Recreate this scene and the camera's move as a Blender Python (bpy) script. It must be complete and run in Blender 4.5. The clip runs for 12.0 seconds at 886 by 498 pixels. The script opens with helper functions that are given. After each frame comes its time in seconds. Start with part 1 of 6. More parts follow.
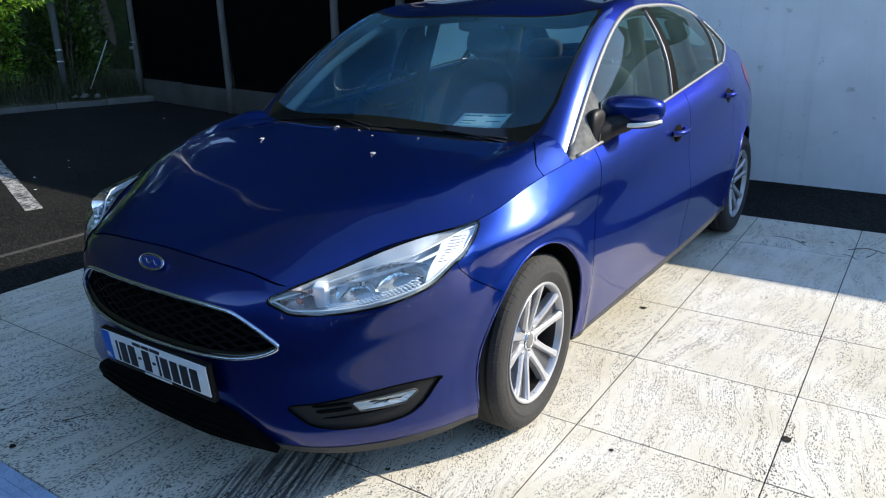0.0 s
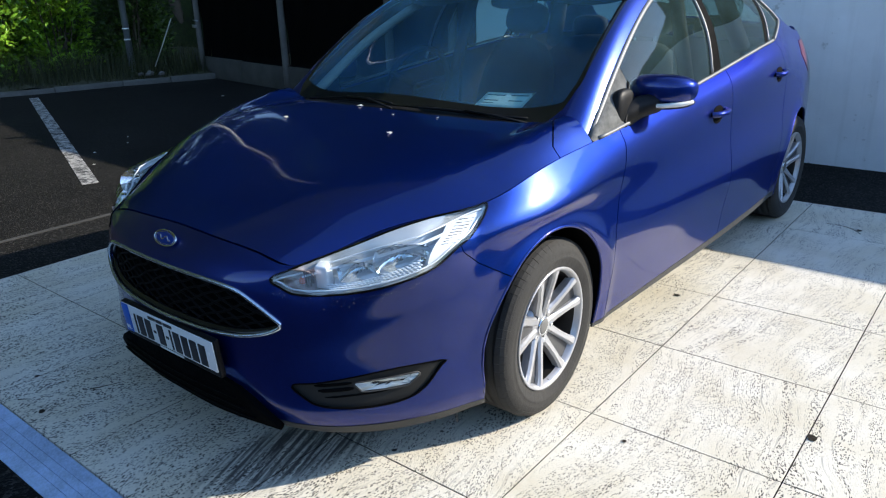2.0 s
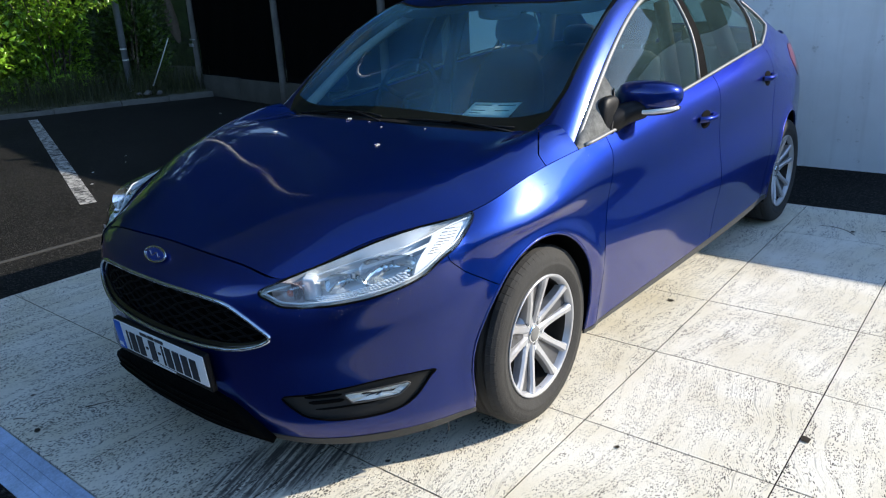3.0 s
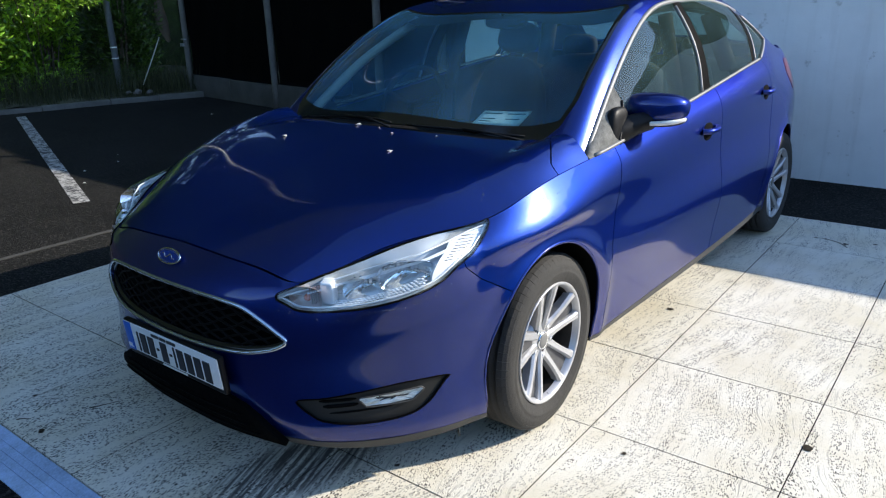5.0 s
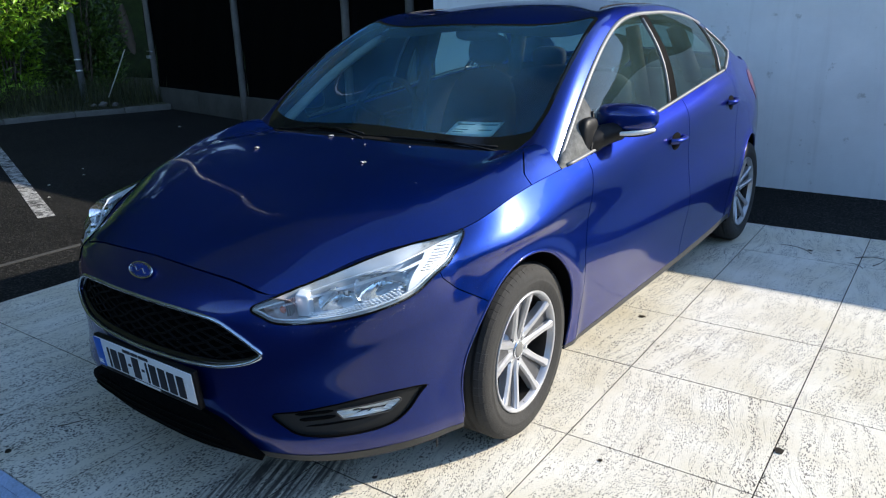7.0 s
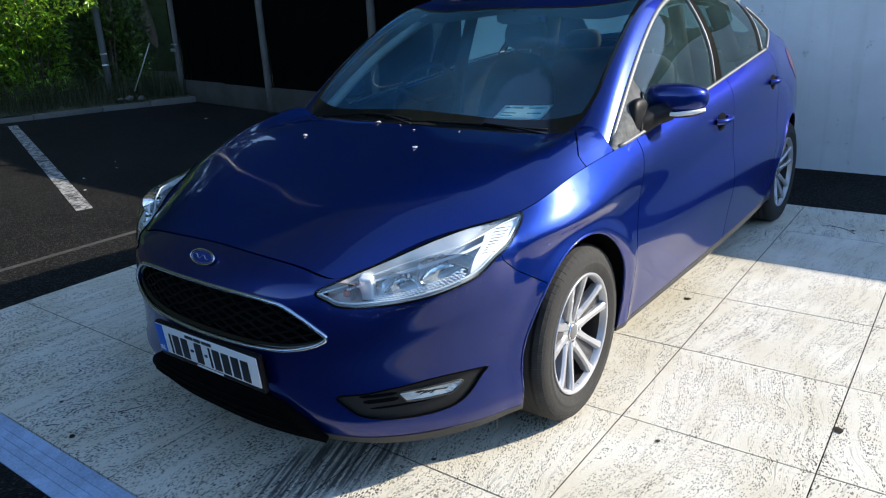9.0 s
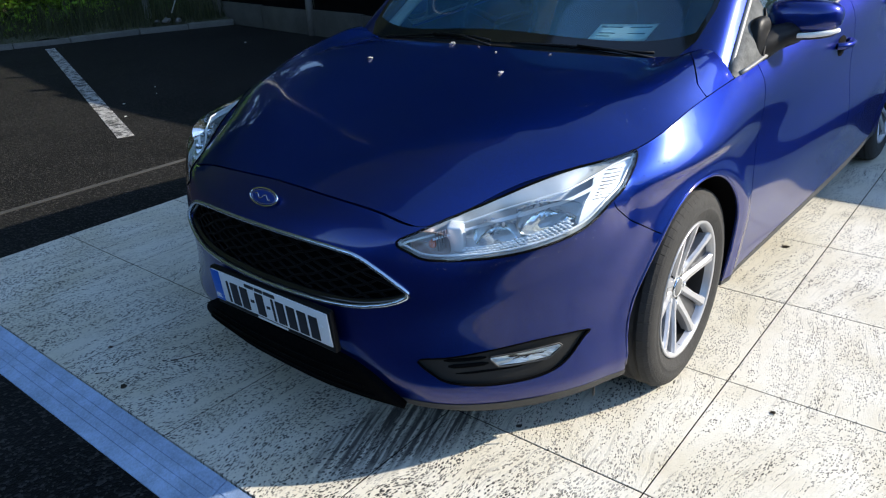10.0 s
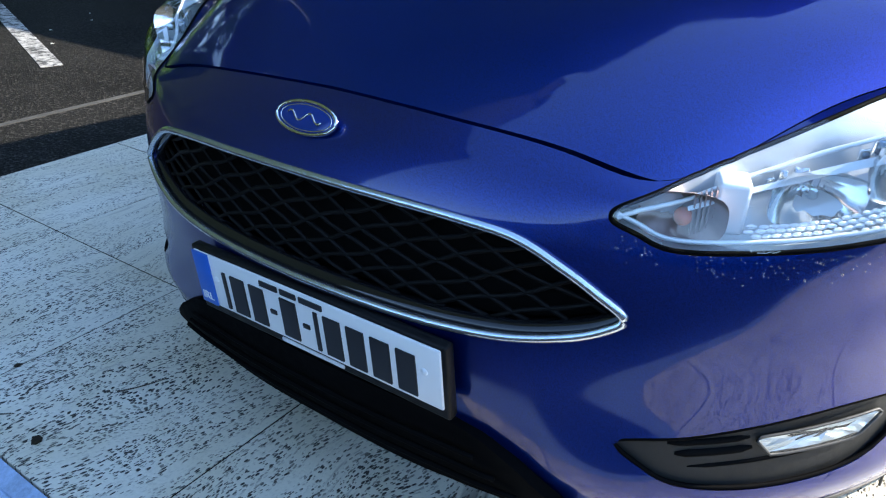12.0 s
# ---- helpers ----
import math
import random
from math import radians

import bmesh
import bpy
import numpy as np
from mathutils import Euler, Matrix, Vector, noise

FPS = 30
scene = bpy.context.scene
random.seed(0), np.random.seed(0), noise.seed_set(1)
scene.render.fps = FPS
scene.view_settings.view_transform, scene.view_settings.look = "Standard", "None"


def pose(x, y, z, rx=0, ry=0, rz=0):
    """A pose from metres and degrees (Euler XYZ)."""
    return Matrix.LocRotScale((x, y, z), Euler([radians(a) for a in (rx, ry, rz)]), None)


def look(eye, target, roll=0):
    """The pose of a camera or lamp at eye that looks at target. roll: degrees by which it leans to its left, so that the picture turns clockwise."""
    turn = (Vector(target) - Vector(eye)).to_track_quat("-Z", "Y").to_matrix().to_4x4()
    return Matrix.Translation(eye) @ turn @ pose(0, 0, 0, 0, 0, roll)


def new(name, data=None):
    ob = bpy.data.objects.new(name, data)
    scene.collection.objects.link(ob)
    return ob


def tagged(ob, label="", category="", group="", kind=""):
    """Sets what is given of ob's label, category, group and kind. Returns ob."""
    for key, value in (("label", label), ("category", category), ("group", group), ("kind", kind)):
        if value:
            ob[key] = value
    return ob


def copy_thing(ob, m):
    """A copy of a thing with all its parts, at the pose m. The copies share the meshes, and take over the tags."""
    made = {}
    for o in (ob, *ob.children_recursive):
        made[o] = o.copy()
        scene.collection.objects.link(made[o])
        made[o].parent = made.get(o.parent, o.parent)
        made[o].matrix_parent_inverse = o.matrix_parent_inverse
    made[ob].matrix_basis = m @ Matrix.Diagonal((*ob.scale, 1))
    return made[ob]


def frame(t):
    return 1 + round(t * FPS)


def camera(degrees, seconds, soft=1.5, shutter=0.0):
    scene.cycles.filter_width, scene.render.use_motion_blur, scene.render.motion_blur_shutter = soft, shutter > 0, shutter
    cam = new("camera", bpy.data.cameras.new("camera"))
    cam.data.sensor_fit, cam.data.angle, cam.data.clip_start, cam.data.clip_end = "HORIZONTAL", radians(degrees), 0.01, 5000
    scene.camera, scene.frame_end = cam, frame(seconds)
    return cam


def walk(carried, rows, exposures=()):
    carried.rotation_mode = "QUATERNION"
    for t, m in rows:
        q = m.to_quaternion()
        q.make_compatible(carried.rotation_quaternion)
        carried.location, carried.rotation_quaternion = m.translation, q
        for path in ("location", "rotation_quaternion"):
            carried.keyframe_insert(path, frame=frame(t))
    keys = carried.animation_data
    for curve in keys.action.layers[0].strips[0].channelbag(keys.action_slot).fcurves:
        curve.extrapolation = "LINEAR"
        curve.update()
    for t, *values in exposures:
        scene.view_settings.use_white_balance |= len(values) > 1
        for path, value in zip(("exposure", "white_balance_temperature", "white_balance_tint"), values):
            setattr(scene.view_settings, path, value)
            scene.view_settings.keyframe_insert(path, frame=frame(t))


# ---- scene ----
cam = camera(62.8, 12.0, soft=1.15)
PATH = [
    (0, (1.883, -1.993, 1.393), (0.792, -0.443, 0.755), -1.2),
    (0.5, (1.876, -2.011, 1.39), (0.754, -0.485, 0.747), -1.4),
    (1, (1.867, -2.025, 1.405), (0.753, -0.504, 0.739), -1.8),
    (1.5, (1.925, -1.946, 1.393), (0.718, -0.501, 0.719), -1.8),
    (2, (1.989, -1.869, 1.387), (0.774, -0.438, 0.699), -1.7),
    (2.5, (2.021, -1.857, 1.384), (0.798, -0.424, 0.712), -1.9),
    (3, (2.033, -1.851, 1.383), (0.805, -0.415, 0.726), -3.1),
    (4.8, (1.974, -1.923, 1.393), (0.758, -0.471, 0.749), -1.8),
    (5, (1.973, -1.923, 1.399), (0.778, -0.455, 0.752), -1.7),
    (5.5, (1.969, -1.927, 1.398), (0.811, -0.426, 0.758), -1.3),
    (6, (1.97, -1.923, 1.398), (0.83, -0.41, 0.76), -1.5),
    (6.5, (1.967, -1.928, 1.396), (0.839, -0.399, 0.769), -1.2),
    (7, (1.966, -1.937, 1.399), (0.83, -0.412, 0.779), -1.6),
    (9, (1.878, -2.02, 1.39), (0.707, -0.534, 0.743), -2.9),
    (9.5, (1.782, -2.016, 1.354), (0.562, -0.626, 0.593), -4.4),
    (10, (1.575, -1.897, 1.335), (0.37, -0.529, 0.514), -3.1),
    (10.5, (1.354, -1.817, 1.306), (0.218, -0.471, 0.358), -2.7),
    (11, (1.042, -1.746, 1.218), (0.067, -0.259, 0.303), -2.1),
    (11.5, (0.841, -1.63, 1.071), (-0.173, -0.149, 0.188), -2.2),
    (12, (0.741, -1.501, 0.985), (-0.322, -0.074, 0.073), 0.1),
]
EXPOSURES = [(0, 0.86, 6400, 10), (10.0, 0.84, 6400, 10), (11.0, 0.86, 6400, 10), (11.5, 0.95, 6400, 10), (12.0, 1.80, 6400, 10)]
walk(cam, [(t, look(eye, target, roll)) for t, eye, target, roll in PATH], EXPOSURES)

# ---------------------------------------------------------------- light
SUN = Vector((1.39, 1.36, 1.0)).normalized()
world = bpy.data.worlds.new("world")
scene.world = world
world.use_nodes = True
wn = world.node_tree
sky = wn.nodes.new("ShaderNodeTexSky")
sky.sky_type, sky.sun_disc = "NISHITA", False
sky.sun_elevation, sky.sun_rotation = math.asin(SUN.z), math.atan2(SUN.x, SUN.y)
sky.dust_density, sky.ozone_density, sky.air_density = 0.2, 3.0, 1.0
wn.links.new(sky.outputs[0], wn.nodes["Background"].inputs[0])
wn.nodes["Background"].inputs[1].default_value = 0.205
sun = new("sun", bpy.data.lights.new("sun", "SUN"))
sun.data.energy, sun.data.angle, sun.data.color = 4.55, radians(0.55), (1.0, 0.92, 0.79)
sun.matrix_world = look(SUN * 30, (0, 0, 0))


# ---------------------------------------------------------------- materials
def mat(name, color=(0.5, 0.5, 0.5), rough=0.5, metal=0.0, **more):
    m = bpy.data.materials.new(name)
    m.use_nodes = True
    b = m.node_tree.nodes["Principled BSDF"]
    b.inputs["Base Color"].default_value = (*color, 1)
    b.inputs["Roughness"].default_value = rough
    b.inputs["Metallic"].default_value = metal
    for key, value in more.items():
        b.inputs[key.replace("_", " ")].default_value = value
    return m


def link(m, a, b):
    m.node_tree.links.new(a, b)


def node(m, kind, **values):
    n = m.node_tree.nodes.new(kind)
    for key, value in values.items():
        n.inputs[key.replace("_", " ")].default_value = value
    return n


def coords(m, scale=(1, 1, 1)):
    g = node(m, "ShaderNodeNewGeometry")
    p = node(m, "ShaderNodeMapping")
    p.inputs["Scale"].default_value = scale
    link(m, g.outputs["Position"], p.inputs["Vector"])
    return p.outputs[0]


def ramp(m, source, *stops):
    r = node(m, "ShaderNodeValToRGB")
    els = r.color_ramp.elements
    while len(els) < len(stops):
        els.new(0.5)
    for e, (pos, col) in zip(els, stops):
        e.position, e.color = pos, (*col, 1) if len(col) == 3 else col
    link(m, source, r.inputs[0])
    return r.outputs[0]


def grey(v):
    return (v, v, v)


def mixed(m, factor, a, b, mode="MIX"):
    n = m.node_tree.nodes.new("ShaderNodeMix")
    n.data_type, n.blend_type = "RGBA", mode
    for source, slot in ((factor, 0), (a, 6), (b, 7)):
        if hasattr(source, "links"):
            link(m, source, n.inputs[slot])
        else:
            n.inputs[slot].default_value = source if slot == 0 else (*source, 1)
    return n.outputs[2]


def bumped(m, height, strength=0.3, distance=0.01):
    b = node(m, "ShaderNodeBump", Strength=strength, Distance=distance)
    link(m, height, b.inputs["Height"])
    link(m, b.outputs[0], m.node_tree.nodes["Principled BSDF"].inputs["Normal"])


def shade(m, color=None, rough=None):
    b = m.node_tree.nodes["Principled BSDF"]
    if color is not None:
        link(m, color, b.inputs["Base Color"])
    if rough is not None:
        link(m, rough, b.inputs["Roughness"])
    return m


def worn(name, color, rough, scale, spread=0.35, relief=0.15, **more):
    """A plain material with two scales of unevenness."""
    m = mat(name, color, rough, **more)
    at = coords(m)
    big = node(m, "ShaderNodeTexNoise", Scale=scale * 0.12, Detail=5)
    fine = node(m, "ShaderNodeTexNoise", Scale=scale, Detail=6, Roughness=0.65)
    link(m, at, big.inputs["Vector"])
    link(m, at, fine.inputs["Vector"])
    dark, light = tuple(c * (1 - spread) for c in color), tuple(min(1, c * (1 + spread)) for c in color)
    c = ramp(m, big.outputs[0], (0.3, dark), (0.7, light))
    c = mixed(m, 0.5, c, ramp(m, fine.outputs[0], (0.3, dark), (0.7, light)))
    shade(m, c, ramp(m, fine.outputs[0], (0.2, grey(max(0, rough - 0.15))), (0.8, grey(min(1, rough + 0.15)))))
    if relief:
        bumped(m, fine.outputs[0], relief, 0.5 / scale)
    return m


def pane(name, tint, rough=0.0, ior=1.5, dust_haze=0.0, haze_color=(0.16, 0.52, 0.88)):
    """Clear sheet: lets light through, tinted, and mirrors by its angle."""
    m = bpy.data.materials.new(name)
    m.use_nodes = True
    m.node_tree.nodes.remove(m.node_tree.nodes["Principled BSDF"])
    out = m.node_tree.nodes["Material Output"]
    clear = node(m, "ShaderNodeBsdfTransparent", Color=(*tint, 1))
    gloss = node(m, "ShaderNodeBsdfGlossy", Roughness=rough)
    weight = node(m, "ShaderNodeLayerWeight", Blend=0.5)
    power = m.node_tree.nodes.new("ShaderNodeMath")
    power.operation = "POWER"
    power.inputs[1].default_value = 5
    link(m, weight.outputs["Facing"], power.inputs[0])
    fac = m.node_tree.nodes.new("ShaderNodeMath")
    fac.operation = "MULTIPLY_ADD"
    low = 2 * ((ior - 1) / (ior + 1)) ** 2
    fac.inputs[1].default_value, fac.inputs[2].default_value = 1 - low, low
    link(m, power.outputs[0], fac.inputs[0])
    mix = node(m, "ShaderNodeMixShader")
    link(m, fac.outputs[0], mix.inputs[0])
    link(m, clear.outputs[0], mix.inputs[1])
    link(m, gloss.outputs[0], mix.inputs[2])
    # a coloured diffuse film paints reflected haze over the glass
    if dust_haze:
        film = node(m, "ShaderNodeBsdfDiffuse", Color=(*haze_color, 1))
        at = coords(m)
        cloud = node(m, "ShaderNodeTexNoise", Scale=3, Detail=6)
        link(m, at, cloud.inputs["Vector"])
        top = node(m, "ShaderNodeMixShader")
        link(m, ramp(m, cloud.outputs[0], (0.3, grey(dust_haze * .5)), (0.7, grey(dust_haze * 1.4))), top.inputs[0])
        link(m, mix.outputs[0], top.inputs[1])
        link(m, film.outputs[0], top.inputs[2])
        mix = top
    link(m, mix.outputs[0], out.inputs["Surface"])
    return m


def paint():
    m = mat("blue_metallic_paint", (0.003, 0.012, 0.30), 0.40, 0.85, Coat_Weight=1.0, Coat_Roughness=0.03, Coat_IOR=1.5, Specular_Tint=(0.06, 0.12, 0.62, 1))
    at = coords(m)
    flake = node(m, "ShaderNodeTexVoronoi", Scale=1800)
    dust_haze = node(m, "ShaderNodeTexNoise", Scale=5, Detail=8, Roughness=0.7)
    link(m, at, flake.inputs["Vector"])
    link(m, at, dust_haze.inputs["Vector"])
    c = ramp(m, flake.outputs["Color"], (0.2, (0.0004, 0.0072, 0.075)), (0.85, (0.0016, 0.028, 0.25)))
    film = ramp(m, dust_haze.outputs[0], (0.5, grey(0.0)), (0.85, grey(0.006)))
    shade(m, mixed(m, film, c, (0.3, 0.28, 0.25)))
    link(m, ramp(m, dust_haze.outputs[0], (0.4, grey(0.035)), (0.78, grey(0.10))), m.node_tree.nodes["Principled BSDF"].inputs["Coat Roughness"])
    # dust and dried rain on the lacquer widen a part of its gloss
    clean = m.node_tree.nodes["Principled BSDF"]
    haze = node(m, "ShaderNodeBsdfPrincipled", Roughness=0.42, Metallic=0.85, Coat_Weight=1.0, Coat_Roughness=0.24, Coat_IOR=1.5, Specular_Tint=(0.06, 0.12, 0.62, 1))
    link(m, clean.inputs["Base Color"].links[0].from_socket, haze.inputs["Base Color"])
    both_lobes = node(m, "ShaderNodeMixShader")
    link(m, ramp(m, dust_haze.outputs[0], (0.35, grey(0.11)), (0.7, grey(0.25))), both_lobes.inputs[0])
    link(m, clean.outputs[0], both_lobes.inputs[1])
    link(m, haze.outputs[0], both_lobes.inputs[2])
    link(m, both_lobes.outputs[0], m.node_tree.nodes["Material Output"].inputs["Surface"])
    return m


PAINT = paint()
BLACK = worn("black_plastic", (0.005, 0.005, 0.0055), 0.5, 60, 0.3, 0.08, Specular_IOR_Level=0.2)
FOGBLACK = worn("fog_surround_black", (0.012, 0.0125, 0.012), 0.55, 60, 0.3, 0.08, Specular_IOR_Level=0.35)
LIP = worn("dusty_grey_plastic", (0.034, 0.034, 0.033), 0.6, 40, 0.4, 0.1)
GLOSSY = mat("gloss_black", (0.008, 0.008, 0.009), 0.08)
DARK = mat("dark_void", (0.004, 0.004, 0.004), 0.9, Specular_IOR_Level=0.05)
CHROME = mat("chrome", (0.76, 0.80, 0.85), 0.13, 1.0)
GRILLE_BRIGHT = mat("dulled_chrome", (0.58, 0.65, 0.74), 0.26, 0.95)
BRIGHT = mat("bright_reflector", (0.86, 0.88, 0.89), 0.14, 0.95)
LAMP_WHITE = mat("pale_lamp_plastic", (0.80, 0.83, 0.85), 0.32, 0.12)
FOG_SILVER = mat("fog_silver", (0.66, 0.68, 0.66), 0.32, 0.45)
HOUSING = mat("lamp_housing", (0.60, 0.63, 0.65), 0.34, 0.35)
CHAMBER = mat("indicator_chamber", (0.42, 0.33, 0.31), 0.35, 0.5)
TRIANGLE = worn("dull_triangle_plastic", (0.13, 0.13, 0.122), 0.7, 300, 0.6, 0.2, Specular_IOR_Level=0.1)
PLAIN_GREY = mat("plain_grey_plastic", (0.15, 0.148, 0.14), 0.6, Specular_IOR_Level=0.2)
SATIN = worn("satin_trim", (0.205, 0.205, 0.20), 0.5, 50, 0.15, 0.0, metal=0.25)
ALLOY = worn("silver_alloy", (0.43, 0.43, 0.44), 0.36, 30, 0.12, 0.0, metal=0.55)
ALLOY_GREY = worn("dull_alloy", (0.17, 0.17, 0.175), 0.5, 30, 0.2, 0.0, metal=0.4)
IRON = worn("brake_iron", (0.035, 0.033, 0.031), 0.5, 40, 0.4, 0.1, metal=0.7)
RUBBER = worn("tyre_rubber", (0.025, 0.0235, 0.021), 0.85, 38, 0.6, 0.2)
CLOTH = worn("seat_cloth", (0.025, 0.026, 0.028), 0.95, 250, 0.3, 0.2, Specular_IOR_Level=0.15)
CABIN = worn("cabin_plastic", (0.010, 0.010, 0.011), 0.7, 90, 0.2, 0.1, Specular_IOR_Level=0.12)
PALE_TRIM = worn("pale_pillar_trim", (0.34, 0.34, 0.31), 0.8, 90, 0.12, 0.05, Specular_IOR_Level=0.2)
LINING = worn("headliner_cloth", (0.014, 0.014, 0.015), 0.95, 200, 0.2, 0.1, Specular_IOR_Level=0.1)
# film colours stand in for sky and wall reflected in the glass
GLASS = pane("window_glass", (0.62, 0.78, 0.72), dust_haze=0.055, haze_color=(0.26, 0.46, 0.47))
SCREEN_GLASS = pane("screen_glass", (0.64, 0.84, 0.85), dust_haze=0.095)
MESH_BLACK = worn("valance_black", (0.0028, 0.0028, 0.003), 0.7, 60, 0.3, 0.1, Specular_IOR_Level=0.03)
BAR_BLACK = worn("grille_black", (0.005, 0.005, 0.0052), 0.6, 60, 0.3, 0.1, Specular_IOR_Level=0.12)
CLEAR = pane("lamp_lens", (0.93, 0.96, 0.97))
TAIL_RED = mat("red_lamp_lens", (0.22, 0.008, 0.010), 0.12, Coat_Weight=0.5)
AMBER = mat("amber_bulb", (0.55, 0.13, 0.07), 0.2)
PAPER = worn("pale_paper", (0.80, 0.97, 0.95), 0.6, 120, 0.04, 0.0)
PAPER_MARK = mat("teal_print", (0.10, 0.26, 0.30), 0.6)
PLATE_WHITE = mat("plate_white", (0.80, 0.80, 0.78), 0.35)
PLATE_BLUE = mat("plate_blue", (0.02, 0.12, 0.50), 0.35)
PLATE_INK = mat("plate_ink", (0.01, 0.01, 0.012), 0.4)
BADGE_BLUE = mat("badge_blue", (0.008, 0.03, 0.18), 0.15)
WATER = mat("water_bead", (0.9, 0.93, 0.95), 0.02, 0.0, Transmission_Weight=0.9, IOR=1.33)
PETAL = mat("white_petal", (0.75, 0.74, 0.70), 0.7)


# ---------------------------------------------------------------- mesh helpers
def empty(name, **tags):
    return tagged(new(name), **tags)


def part(name, bm, material, parent=None, label="", smooth=True):
    me = bpy.data.meshes.new(name)
    bm.to_mesh(me)
    bm.free()
    me.materials.append(material)
    if smooth:
        me.shade_smooth()
    ob = new(name, me)
    ob.parent = parent
    return tagged(ob, label)


def from_data(verts, faces):
    bm = bmesh.new()
    vs = [bm.verts.new(v) for v in verts]
    for f in faces:
        if len(set(f)) == len(f):
            try:
                bm.faces.new([vs[i] for i in f])
            except ValueError:
                pass
    return bm


def box(x0, x1, y0, y1, z0, z1, bevel=0.0):
    bm = bmesh.new()
    bmesh.ops.create_cube(bm, size=1.0, matrix=Matrix.LocRotScale(((x0 + x1) / 2, (y0 + y1) / 2, (z0 + z1) / 2), None, (x1 - x0, y1 - y0, z1 - z0)))
    if bevel:
        bmesh.ops.bevel(bm, geom=bm.edges[:], offset=bevel, segments=2, profile=0.6, affect="EDGES")
    return bm


def spline(knots, params, at):
    """Natural cubic spline through knots (n, d) at parameters params, evaluated at the values of at."""
    k, p, a = np.asarray(knots, float), np.asarray(params, float), np.asarray(at, float)
    n = len(p)
    h = np.diff(p)
    m = np.zeros((n, n))
    r = np.zeros(k.shape)
    m[0, 0] = m[-1, -1] = 1
    for i in range(1, n - 1):
        m[i, i - 1], m[i, i], m[i, i + 1] = h[i - 1], 2 * (h[i - 1] + h[i]), h[i]
        r[i] = 6 * ((k[i + 1] - k[i]) / h[i] - (k[i] - k[i - 1]) / h[i - 1])
    s = np.linalg.solve(m, r)
    i = np.clip(np.searchsorted(p, a) - 1, 0, n - 2)
    d, e = (a - p[i])[:, None], (p[i + 1] - a)[:, None]
    hi = h[i][:, None]
    return (s[i] * e ** 3 + s[i + 1] * d ** 3) / (6 * hi) + (k[i] / hi - s[i] * hi / 6) * e + (k[i + 1] / hi - s[i + 1] * hi / 6) * d


def chords(curve):
    return np.concatenate([[0], np.cumsum(np.linalg.norm(np.diff(np.asarray(curve, float), axis=0), axis=1))])


def lead_in(curve, n):
    """The curve with its first n knots past the start mirrored before it, so that it crosses the middle squarely."""
    c = np.asarray(curve, float)
    return np.concatenate([c[n:0:-1] * (-1, 1, 1), c]) if n else c


def loft(curves, nu, nv, lead=0):
    """A smooth grid (nv, nu, 3) over curves that share their number of knots."""
    c = np.array([lead_in(x, lead) for x in curves])
    pu = np.mean([(chords(x) - chords(x)[lead]) / (chords(x)[-1] - chords(x)[lead]) for x in c], axis=0)
    fine = np.array([spline(x, pu, np.linspace(0, 1, nu)) for x in c])
    pv = np.mean([chords(fine[:, j]) / max(chords(fine[:, j])[-1], 1e-6) for j in range(0, nu, 4)], axis=0)
    flat = spline(fine.reshape(len(c), -1), pv, np.linspace(0, 1, nv))
    return flat.reshape(nv, nu, 3)


def triangles(grid, flip=False):
    """Vertices and triangles of a grid."""
    nv, nu = grid.shape[:2]
    tris = []
    for j in range(nv - 1):
        for i in range(nu - 1):
            a, b, c, d = j * nu + i, j * nu + i + 1, (j + 1) * nu + i + 1, (j + 1) * nu + i
            tris += [(a, c, b), (a, d, c)] if flip else [(a, b, c), (a, c, d)]
    return [tuple(v) for v in grid.reshape(-1, 3)], tris


def mirrored(verts, tris):
    return [(-x, y, z) for x, y, z in verts], [(a, c, b) for a, b, c in tris]


def revolve(profile, steps, axis_point=(0, 0, 0)):
    """A ring solid round the x axis from (x, r) pairs, closed along the profile's own order."""
    verts, faces = [], []
    n = len(profile)
    for i in range(steps):
        a = 2 * math.pi * i / steps
        for x, r in profile:
            verts.append((x, r * math.cos(a), r * math.sin(a)))
    for i in range(steps):
        k = (i + 1) % steps
        for j in range(n - 1):
            faces.append((i * n + j, i * n + j + 1, k * n + j + 1, k * n + j))
    return from_data(verts, faces)


def tube(points, radius, sides=8, closed=False):
    """A round bar along points; radius is a number or one per point."""
    pts = [Vector(p) for p in points]
    n = len(pts)
    radii = [radius] * n if isinstance(radius, (int, float)) else radius
    verts, faces = [], []
    up = Vector((0.123, 0.08, 1)).normalized()
    for i, p in enumerate(pts):
        d = (pts[(i + 1) % n] - pts[i - 1]) if closed else (pts[min(i + 1, n - 1)] - pts[max(i - 1, 0)])
        d.normalize()
        s = d.cross(up)
        if s.length < 0.05:
            s = d.cross(Vector((1, 0, 0)))
        s.normalize()
        t = s.cross(d)
        for k in range(sides):
            a = 2 * math.pi * k / sides
            verts.append(p + (s * math.cos(a) + t * math.sin(a)) * radii[i])
    for i in range(n if closed else n - 1):
        k = (i + 1) % n
        for j in range(sides):
            m = (j + 1) % sides
            faces.append((i * sides + j, i * sides + m, k * sides + m, k * sides + j))
    if not closed:
        faces += [tuple(range(sides - 1, -1, -1)), tuple(range((n - 1) * sides, n * sides))]
    return from_data(verts, faces)


